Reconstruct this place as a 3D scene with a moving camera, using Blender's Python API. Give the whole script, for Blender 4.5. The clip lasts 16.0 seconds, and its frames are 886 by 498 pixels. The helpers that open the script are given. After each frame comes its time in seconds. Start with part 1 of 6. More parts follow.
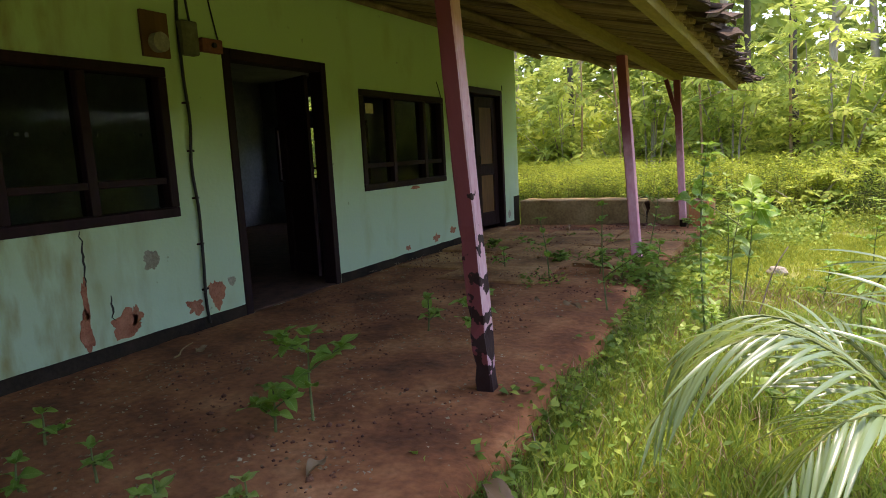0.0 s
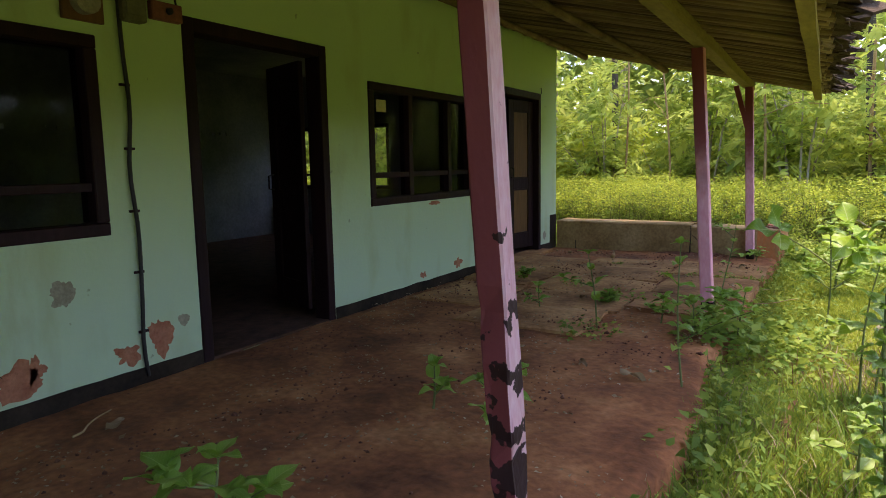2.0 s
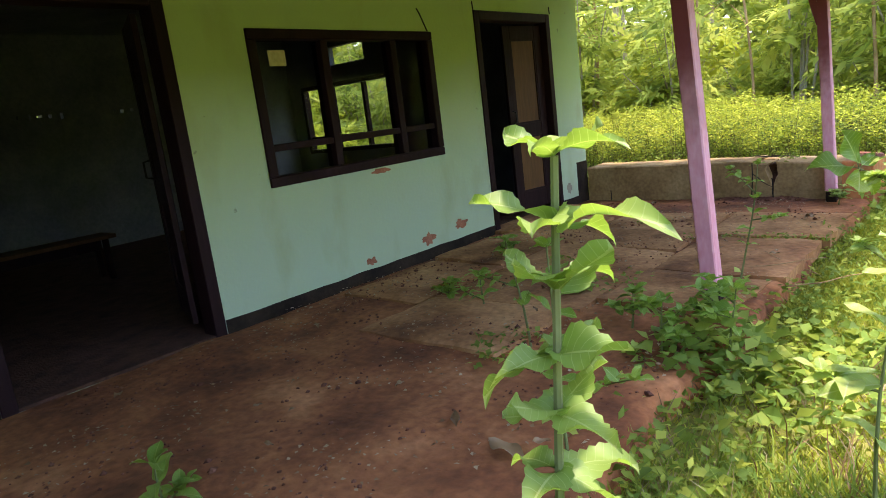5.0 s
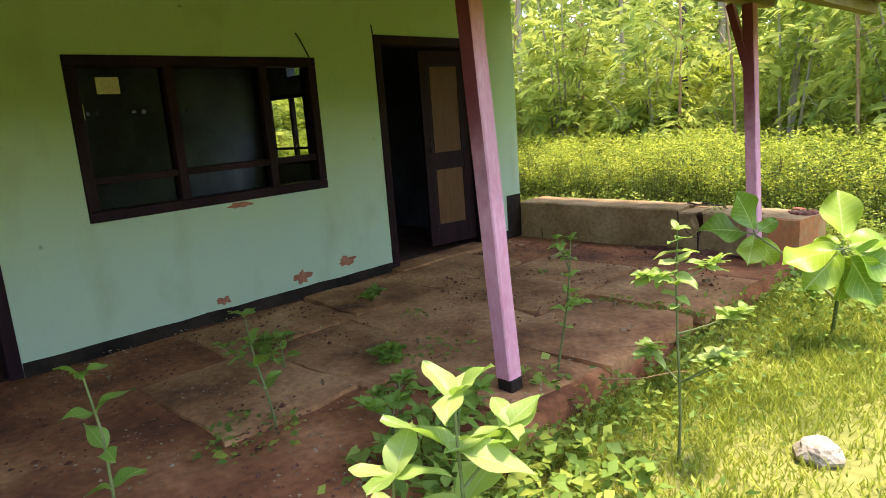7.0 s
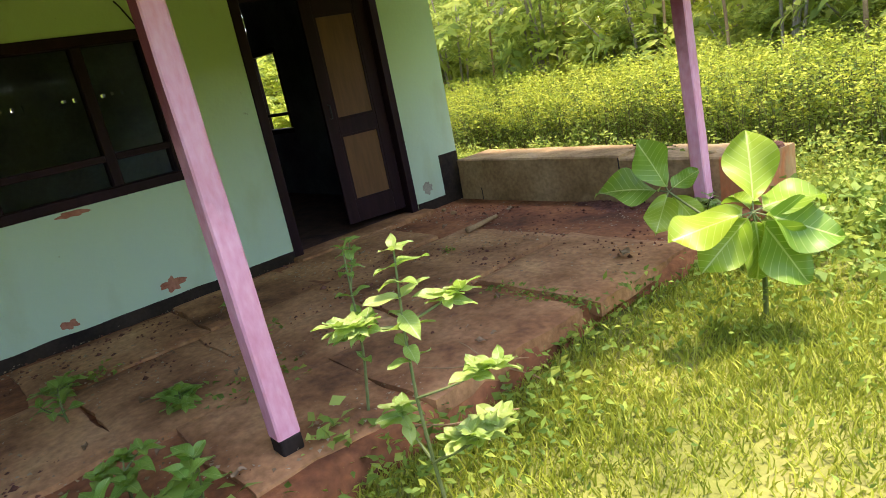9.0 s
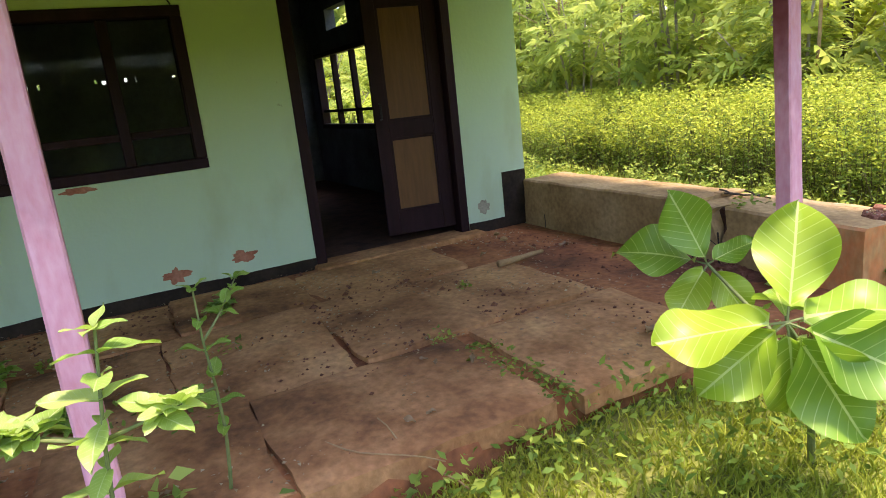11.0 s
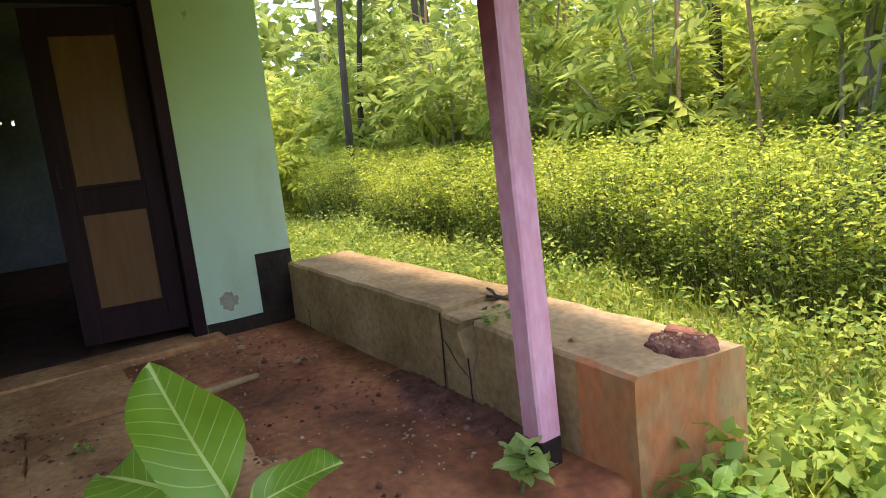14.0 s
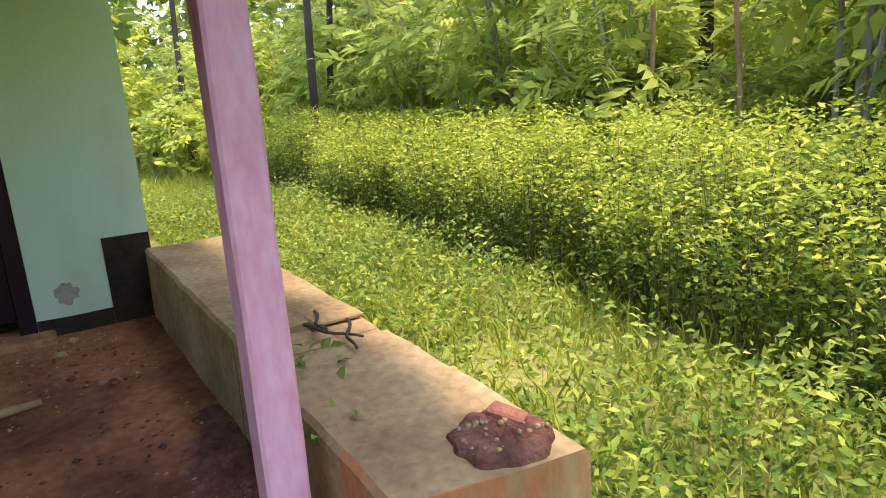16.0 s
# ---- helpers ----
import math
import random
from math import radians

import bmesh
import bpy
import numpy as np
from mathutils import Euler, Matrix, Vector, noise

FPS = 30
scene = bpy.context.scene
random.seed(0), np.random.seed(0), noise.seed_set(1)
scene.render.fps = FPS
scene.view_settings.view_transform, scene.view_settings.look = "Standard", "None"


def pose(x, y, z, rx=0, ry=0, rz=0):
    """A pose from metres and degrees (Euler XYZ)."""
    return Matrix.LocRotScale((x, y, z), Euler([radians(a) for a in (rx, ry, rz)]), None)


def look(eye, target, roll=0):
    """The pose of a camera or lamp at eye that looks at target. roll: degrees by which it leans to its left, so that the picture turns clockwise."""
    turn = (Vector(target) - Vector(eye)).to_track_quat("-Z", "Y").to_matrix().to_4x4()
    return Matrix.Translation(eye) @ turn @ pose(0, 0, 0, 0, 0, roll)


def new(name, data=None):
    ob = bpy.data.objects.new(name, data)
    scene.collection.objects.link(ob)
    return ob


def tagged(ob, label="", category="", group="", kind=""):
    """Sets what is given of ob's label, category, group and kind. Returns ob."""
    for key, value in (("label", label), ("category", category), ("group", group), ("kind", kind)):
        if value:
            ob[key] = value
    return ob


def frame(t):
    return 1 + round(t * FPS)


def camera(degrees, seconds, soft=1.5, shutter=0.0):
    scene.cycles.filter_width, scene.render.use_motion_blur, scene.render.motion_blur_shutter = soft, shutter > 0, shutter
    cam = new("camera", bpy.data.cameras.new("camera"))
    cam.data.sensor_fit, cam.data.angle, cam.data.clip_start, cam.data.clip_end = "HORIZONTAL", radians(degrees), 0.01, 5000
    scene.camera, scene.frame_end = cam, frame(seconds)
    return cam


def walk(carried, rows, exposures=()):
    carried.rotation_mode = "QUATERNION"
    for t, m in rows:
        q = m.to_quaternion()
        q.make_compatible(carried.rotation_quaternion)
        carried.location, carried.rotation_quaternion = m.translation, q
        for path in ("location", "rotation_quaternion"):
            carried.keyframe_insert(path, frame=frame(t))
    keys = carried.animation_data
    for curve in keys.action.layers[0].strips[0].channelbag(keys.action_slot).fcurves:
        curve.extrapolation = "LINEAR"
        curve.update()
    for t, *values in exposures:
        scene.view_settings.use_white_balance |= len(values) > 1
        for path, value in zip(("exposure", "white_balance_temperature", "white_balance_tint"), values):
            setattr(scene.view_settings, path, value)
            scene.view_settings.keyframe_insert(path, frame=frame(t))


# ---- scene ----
cam = camera(68.6, 16.0, soft=0.95)
PATH = [
    (0, (4.048, -3.993, 1.179), (3.121, -2.245, 0.888), -3.0),
    (0.5, (3.874, -3.83, 1.153), (2.95, -2.107, 0.732), -5.8),
    (1, (3.728, -3.498, 1.165), (2.664, -1.822, 0.925), -4.1),
    (1.5, (3.609, -3.171, 1.19), (2.504, -1.529, 0.902), -4.9),
    (2, (3.485, -2.78, 1.182), (2.48, -1.07, 0.921), -1.0),
    (2.5, (3.41, -2.441, 1.175), (2.519, -0.678, 0.866), -4.0),
    (3, (3.443, -2.084, 1.173), (2.463, -0.363, 0.897), -3.2),
    (3.2, (3.467, -1.954, 1.169), (2.429, -0.268, 0.885), -2.5),
    (5.3, (4.053, -0.637, 1.197), (2.675, 0.759, 0.804), -8.2),
    (5.5, (4.125, -0.519, 1.204), (2.687, 0.827, 0.855), -7.9),
    (6, (4.312, -0.176, 1.268), (2.827, 1.137, 1.004), -4.9),
    (6.5, (4.516, 0.19, 1.303), (3.06, 1.537, 1.053), -7.7),
    (7, (4.728, 0.512, 1.339), (3.335, 1.891, 0.942), -4.3),
    (7.5, (4.839, 0.866, 1.331), (3.506, 2.29, 0.886), -2.8),
    (8, (4.893, 1.306, 1.309), (3.586, 2.74, 0.823), -3.6),
    (8.2, (4.912, 1.48, 1.312), (3.574, 2.869, 0.782), -5.4),
    (10.3, (5.022, 2.828, 1.186), (3.325, 3.756, 0.676), -7.4),
    (10.5, (4.994, 2.933, 1.182), (3.271, 3.833, 0.714), -4.2),
    (11, (4.886, 3.133, 1.183), (3.155, 4.013, 0.704), -6.2),
    (11.5, (4.779, 3.41, 1.171), (3.006, 4.259, 0.802), -3.4),
    (12, (4.737, 3.667, 1.152), (2.966, 4.518, 0.782), -6.9),
    (12.5, (4.625, 3.977, 1.116), (2.84, 4.776, 0.698), -8.7),
    (13, (4.543, 4.345, 1.11), (2.754, 5.15, 0.723), -6.3),
    (13.5, (4.413, 4.729, 1.088), (2.66, 5.616, 0.717), -7.2),
    (14, (4.325, 5.005, 1.060), (2.668, 6.071, 0.715), -6.0),
    (14.5, (4.257, 5.284, 1.052), (2.623, 6.373, 0.673), -5.7),
    (15, (4.242, 5.562, 1.084), (2.573, 6.58, 0.662), -3.8),
    (15.5, (4.151, 5.777, 1.072), (2.474, 6.754, 0.589), -4.6),
    (16, (4.058, 6.015, 1.046), (2.403, 7.041, 0.59), -3.9),
]
EXPOSURES = [(0, 2.15, 6900, 26), (3.2, 2.25, 6900, 26), (5.3, 2.75, 6900, 25), (8.2, 2.6, 6900, 25), (11, 2.6, 6900, 26), (13, 2.45, 6850, 25), (14.5, 2.35, 6750, 25), (16, 2.22, 6650, 24)]
walk(cam, [(t, look(e, g, r)) for t, e, g, r in PATH], EXPOSURES)

# ---- world and light ----
world = bpy.data.worlds.new("sky")
scene.world = world
world.use_nodes = True
wn = world.node_tree.nodes
sky = wn.new("ShaderNodeTexSky")
sky.sky_type = "NISHITA"
sky.sun_disc = False
SUN_EL, SUN_AZ = 78.0, 58.0          # elevation; compass angle from +y towards +x
sky.sun_elevation, sky.sun_rotation = radians(SUN_EL), radians(SUN_AZ)
world.node_tree.links.new(sky.outputs[0], wn["Background"].inputs[0])
wn["Background"].inputs[1].default_value = 0.15
sun = new("sun", bpy.data.lights.new("sun", "SUN"))
sun.data.energy, sun.data.angle, sun.data.color = 1.65, radians(7.0), (1.0, 0.93, 0.78)
sv = Vector((math.sin(radians(SUN_AZ)) * math.cos(radians(SUN_EL)), math.cos(radians(SUN_AZ)) * math.cos(radians(SUN_EL)), math.sin(radians(SUN_EL))))
sun.matrix_world = look(sv * 30, (0, 0, 0))


# ---- materials ----
def ramp_mat(name, stops, scale=4.0, fine=40.0, rough=0.8, bump=0.3, stretch=(1, 1, 1), spec=0.3, metal=0.0, amount=0.35, per_object=0.0):
    """A worn opaque surface: a colour ramp over broad noise, darkened and lightened by fine grain, with relief."""
    m = bpy.data.materials.new(name)
    m.use_nodes = True
    n, l = m.node_tree.nodes, m.node_tree.links
    b = n["Principled BSDF"]
    b.inputs["Roughness"].default_value = rough
    b.inputs["Metallic"].default_value = metal
    b.inputs["Specular IOR Level"].default_value = spec
    geo = n.new("ShaderNodeNewGeometry")
    mp = n.new("ShaderNodeMapping")
    mp.inputs["Scale"].default_value = stretch
    l.new(geo.outputs["Position"], mp.inputs[0])
    big = n.new("ShaderNodeTexNoise")
    big.inputs["Scale"].default_value, big.inputs["Detail"].default_value, big.inputs["Roughness"].default_value = scale, 6, 0.6
    l.new(mp.outputs[0], big.inputs["Vector"])
    small = n.new("ShaderNodeTexNoise")
    small.inputs["Scale"].default_value, small.inputs["Detail"].default_value = fine, 5
    l.new(mp.outputs[0], small.inputs["Vector"])
    ramp = n.new("ShaderNodeValToRGB")
    while len(ramp.color_ramp.elements) < len(stops):
        ramp.color_ramp.elements.new(0.5)
    for e, (p, c) in zip(ramp.color_ramp.elements, stops):
        e.position, e.color = p, (*c, 1)
    fac = big.outputs["Fac"]
    if per_object:
        info = n.new("ShaderNodeObjectInfo")
        off = n.new("ShaderNodeMath")
        off.operation = "MULTIPLY_ADD"
        l.new(info.outputs["Random"], off.inputs[0])
        off.inputs[1].default_value = per_object
        l.new(fac, off.inputs[2])
        sub = n.new("ShaderNodeMath")
        sub.operation = "SUBTRACT"
        l.new(off.outputs[0], sub.inputs[0])
        sub.inputs[1].default_value = per_object / 2
        fac = sub.outputs[0]
    l.new(fac, ramp.inputs[0])
    grain = n.new("ShaderNodeMix")
    grain.data_type, grain.blend_type = "RGBA", "OVERLAY"
    grain.inputs[0].default_value = amount
    l.new(ramp.outputs[0], grain.inputs[6])
    l.new(small.outputs["Fac"], grain.inputs[7])
    l.new(grain.outputs[2], b.inputs["Base Color"])
    bp = n.new("ShaderNodeBump")
    bp.inputs["Strength"].default_value, bp.inputs["Distance"].default_value = bump, 0.01
    l.new(small.outputs["Fac"], bp.inputs["Height"])
    l.new(bp.outputs[0], b.inputs["Normal"])
    m["colour"] = "grain"
    return m


def leaf_mat(name, stops, rough=0.45, through_light=0.34, glow=(0.58, 0.70, 0.12), spec=0.4):
    """Leaves: colour by leaf (random per island), a glossy side and light shining through."""
    m = bpy.data.materials.new(name)
    m.use_nodes = True
    n, l = m.node_tree.nodes, m.node_tree.links
    b = n["Principled BSDF"]
    b.inputs["Roughness"].default_value = rough
    b.inputs["Specular IOR Level"].default_value = spec
    geo = n.new("ShaderNodeNewGeometry")
    ramp = n.new("ShaderNodeValToRGB")
    while len(ramp.color_ramp.elements) < len(stops):
        ramp.color_ramp.elements.new(0.5)
    for e, (p, c) in zip(ramp.color_ramp.elements, stops):
        e.position, e.color = p, (*c, 1)
    noi = n.new("ShaderNodeTexNoise")
    noi.inputs["Scale"].default_value = 1.3
    l.new(geo.outputs["Position"], noi.inputs["Vector"])
    add = n.new("ShaderNodeMath")
    add.operation = "MULTIPLY_ADD"
    l.new(noi.outputs["Fac"], add.inputs[0])
    add.inputs[1].default_value = 0.9
    half = n.new("ShaderNodeMath")
    half.operation = "MULTIPLY_ADD"
    l.new(geo.outputs["Random Per Island"], half.inputs[0])
    half.inputs[1].default_value, half.inputs[2].default_value = 0.6, -0.25
    l.new(half.outputs[0], add.inputs[2])
    l.new(add.outputs[0], ramp.inputs[0])
    l.new(ramp.outputs[0], b.inputs["Base Color"])
    tr = n.new("ShaderNodeBsdfTranslucent")
    mul = n.new("ShaderNodeMix")
    mul.data_type, mul.blend_type = "RGBA", "MIX"
    mul.inputs[0].default_value = 0.45
    l.new(ramp.outputs[0], mul.inputs[6])
    mul.inputs[7].default_value = (*glow, 1)
    l.new(mul.outputs[2], tr.inputs[0])
    mix = n.new("ShaderNodeMixShader")
    mix.inputs[0].default_value = through_light
    l.new(b.outputs[0], mix.inputs[1])
    l.new(tr.outputs[0], mix.inputs[2])
    l.new(mix.outputs[0], n["Material Output"].inputs[0])
    return m


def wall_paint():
    """Green limewash: fading and the roof's green-tinted shade both painted in, from green high up to pale mint lower
    down along a ragged line, with stains and lost flakes.
    """
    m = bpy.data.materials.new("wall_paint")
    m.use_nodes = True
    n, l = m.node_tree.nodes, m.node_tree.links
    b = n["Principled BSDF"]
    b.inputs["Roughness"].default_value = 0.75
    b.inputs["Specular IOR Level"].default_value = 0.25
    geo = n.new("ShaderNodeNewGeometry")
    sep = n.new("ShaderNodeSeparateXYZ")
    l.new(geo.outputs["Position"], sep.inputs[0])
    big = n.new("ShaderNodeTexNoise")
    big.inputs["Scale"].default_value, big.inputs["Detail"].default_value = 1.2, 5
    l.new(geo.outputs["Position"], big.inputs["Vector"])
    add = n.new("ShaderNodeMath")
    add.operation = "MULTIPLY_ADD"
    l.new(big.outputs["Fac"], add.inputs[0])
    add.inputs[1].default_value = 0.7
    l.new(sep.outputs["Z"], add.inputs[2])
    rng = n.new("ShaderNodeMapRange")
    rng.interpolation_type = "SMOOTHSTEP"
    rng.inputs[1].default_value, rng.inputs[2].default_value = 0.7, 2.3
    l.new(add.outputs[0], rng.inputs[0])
    # height gradient carries the light's tint as well as the faded paint
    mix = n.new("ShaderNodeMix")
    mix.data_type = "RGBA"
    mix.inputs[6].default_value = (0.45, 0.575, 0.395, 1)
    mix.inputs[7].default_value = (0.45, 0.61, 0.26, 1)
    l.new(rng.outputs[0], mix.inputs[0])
    # streaks and damp
    mp = n.new("ShaderNodeMapping")
    mp.inputs["Scale"].default_value = (1.6, 1.6, 0.7)
    l.new(geo.outputs["Position"], mp.inputs[0])
    st = n.new("ShaderNodeTexNoise")
    st.inputs["Scale"].default_value, st.inputs["Detail"].default_value = 1.6, 7
    l.new(mp.outputs[0], st.inputs["Vector"])
    sr = n.new("ShaderNodeMapRange")
    sr.inputs[1].default_value, sr.inputs[2].default_value = 0.56, 0.86
    sr.inputs[4].default_value = 0.6
    l.new(st.outputs["Fac"], sr.inputs[0])
    damp = n.new("ShaderNodeMix")
    damp.data_type = "RGBA"
    damp.inputs[7].default_value = (0.33, 0.33, 0.12, 1)
    l.new(mix.outputs[2], damp.inputs[6])
    l.new(sr.outputs[0], damp.inputs[0])
    # dark small chips
    chip = n.new("ShaderNodeTexNoise")
    chip.inputs["Scale"].default_value, chip.inputs["Detail"].default_value = 9, 3
    l.new(geo.outputs["Position"], chip.inputs["Vector"])
    cr = n.new("ShaderNodeMapRange")
    cr.inputs[1].default_value, cr.inputs[2].default_value = 0.72, 0.75
    cr.inputs[4].default_value = 0.6
    l.new(chip.outputs["Fac"], cr.inputs[0])
    chips = n.new("ShaderNodeMix")
    chips.data_type = "RGBA"
    chips.inputs[7].default_value = (0.20, 0.22, 0.14, 1)
    l.new(damp.outputs[2], chips.inputs[6])
    l.new(cr.outputs[0], chips.inputs[0])
    # brown rain stains below the first window
    area = n.new("ShaderNodeMapRange")
    area.interpolation_type = "SMOOTHSTEP"
    area.inputs[1].default_value, area.inputs[2].default_value = -0.55, -1.7
    l.new(sep.outputs["Y"], area.inputs[0])
    runs = n.new("ShaderNodeMapping")
    runs.inputs["Scale"].default_value = (5, 5, 1.6)
    l.new(geo.outputs["Position"], runs.inputs[0])
    rn = n.new("ShaderNodeTexNoise")
    rn.inputs["Scale"].default_value, rn.inputs["Detail"].default_value = 1.4, 8
    l.new(runs.outputs[0], rn.inputs["Vector"])
    rr = n.new("ShaderNodeMapRange")
    rr.inputs[1].default_value, rr.inputs[2].default_value, rr.inputs[4].default_value = 0.45, 0.68, 0.85
    l.new(rn.outputs["Fac"], rr.inputs[0])
    both = n.new("ShaderNodeMath")
    both.operation = "MULTIPLY"
    l.new(area.outputs[0], both.inputs[0])
    l.new(rr.outputs[0], both.inputs[1])
    stain = n.new("ShaderNodeMix")
    stain.data_type = "RGBA"
    stain.inputs[7].default_value = (0.30, 0.26, 0.10, 1)
    l.new(chips.outputs[2], stain.inputs[6])
    l.new(both.outputs[0], stain.inputs[0])
    l.new(stain.outputs[2], b.inputs["Base Color"])
    fine = n.new("ShaderNodeTexNoise")
    fine.inputs["Scale"].default_value, fine.inputs["Detail"].default_value = 30, 6
    l.new(geo.outputs["Position"], fine.inputs["Vector"])
    bp = n.new("ShaderNodeBump")
    bp.inputs["Strength"].default_value, bp.inputs["Distance"].default_value = 0.25, 0.008
    l.new(fine.outputs["Fac"], bp.inputs["Height"])
    l.new(bp.outputs[0], b.inputs["Normal"])
    return m


def glass_mat():
    m = bpy.data.materials.new("dusty_glass")
    m.use_nodes = True
    b = m.node_tree.nodes["Principled BSDF"]
    b.inputs["Base Color"].default_value = (0.62, 0.66, 0.64, 1)
    b.inputs["Roughness"].default_value = 0.03
    b.inputs["IOR"].default_value = 1.12
    b.inputs["Transmission Weight"].default_value = 1.0
    return m


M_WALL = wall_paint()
M_GLASS = glass_mat()
M_INNER = ramp_mat("inner_plaster", [(0.3, (0.16, 0.175, 0.20)), (0.7, (0.29, 0.31, 0.34))], 1.5, 25, 0.9)
# darker copy of the inner plaster, with the room's shade put into its colour
M_INNER_SHADED = ramp_mat("shaded_plaster", [(0.3, (0.07, 0.075, 0.09)), (0.7, (0.17, 0.18, 0.21))], 1.5, 25, 0.9)
M_SKIRT = ramp_mat("black_skirting", [(0.3, (0.014, 0.011, 0.010)), (0.7, (0.05, 0.036, 0.026))], 3, 40, 0.9, spec=0.1)
M_BRICK = ramp_mat("bare_plaster", [(0.3, (0.30, 0.10, 0.055)), (0.7, (0.45, 0.19, 0.11))], 9, 60, 0.95, 0.8)
M_RENDER_GREY = ramp_mat("grey_render", [(0.3, (0.22, 0.2, 0.14)), (0.7, (0.36, 0.33, 0.24))], 9, 60, 0.95, 0.6)
M_WOOD = ramp_mat("dark_wood", [(0.3, (0.011, 0.0046, 0.0062)), (0.7, (0.028, 0.0105, 0.013))], 2, 30, 0.6, 0.3, (1, 1, 0.12), spec=0.15)
M_PANEL = ramp_mat("brown_panel", [(0.3, (0.10, 0.045, 0.015)), (0.7, (0.16, 0.075, 0.025))], 2, 30, 0.6, 0.3, (1, 1, 0.12))
M_DIRT = ramp_mat("porch_dirt", [(0.3, (0.075, 0.027, 0.011)), (0.45, (0.215, 0.078, 0.030)), (0.58, (0.33, 0.130, 0.050)), (0.72, (0.48, 0.225, 0.095))], 1.6, 22, 0.97, 0.9, amount=0.65)
M_SLAB = ramp_mat("worn_slab", [(0.3, (0.12, 0.050, 0.020)), (0.43, (0.29, 0.132, 0.052)), (0.56, (0.43, 0.215, 0.090)), (0.75, (0.58, 0.34, 0.155))], 1.9, 26, 0.93, 0.8, amount=0.6, per_object=0.10)
M_SOIL = ramp_mat("lawn_soil", [(0.3, (0.07, 0.085, 0.018)), (0.5, (0.16, 0.175, 0.035)), (0.75, (0.27, 0.25, 0.075))], 1.3, 16, 0.98, 1.0, amount=0.5)
M_CONC = ramp_mat("bench_concrete", [(0.28, (0.19, 0.115, 0.048)), (0.5, (0.36, 0.235, 0.105)), (0.75, (0.48, 0.34, 0.175))], 2.2, 30, 0.9, 0.5, amount=0.55)
M_CONC_RED = ramp_mat("bench_end_render", [(0.3, (0.27, 0.19, 0.09)), (0.42, (0.36, 0.23, 0.10)), (0.52, (0.48, 0.17, 0.06)), (0.6, (0.42, 0.22, 0.09)), (0.7, (0.34, 0.25, 0.14))], 2.8, 30, 0.9, 0.5, (1, 1, 0.5), amount=0.4)
M_BOX = ramp_mat("dusty_box", [(0.3, (0.09, 0.09, 0.045)), (0.7, (0.17, 0.165, 0.085))], 6, 40, 0.8)
M_RUST = ramp_mat("rust_red_paint", [(0.3, (0.14, 0.05, 0.035)), (0.7, (0.23, 0.085, 0.055))], 6, 40, 0.8)
M_DARK_BROWN = ramp_mat("dark_brown", [(0.3, (0.045, 0.022, 0.014)), (0.7, (0.13, 0.06, 0.04))], 8, 60, 0.98, 1.0)
M_CLOD = ramp_mat("red_clods", [(0.3, (0.07, 0.028, 0.018)), (0.5, (0.17, 0.068, 0.042)), (0.75, (0.30, 0.14, 0.085))], 14, 90, 0.98, 1.0)
M_PINK = ramp_mat("pink_paint", [(0.2, (0.68, 0.27, 0.33)), (0.5, (0.79, 0.37, 0.43)), (0.8, (0.83, 0.48, 0.53))], 3, 45, 0.7, 0.35, (1, 1, 0.35))
M_ROT = ramp_mat("rotten_wood", [(0.3, (0.035, 0.012, 0.012)), (0.7, (0.10, 0.035, 0.03))], 8, 60, 0.9, 0.8, (1, 1, 0.3))
M_PINK_ROT = ramp_mat("peeling_pink_paint", [(0.2, (0.66, 0.32, 0.36)), (0.5, (0.74, 0.42, 0.46)), (0.8, (0.80, 0.52, 0.54))], 3, 45, 0.75, 0.35, (1, 1, 0.35))


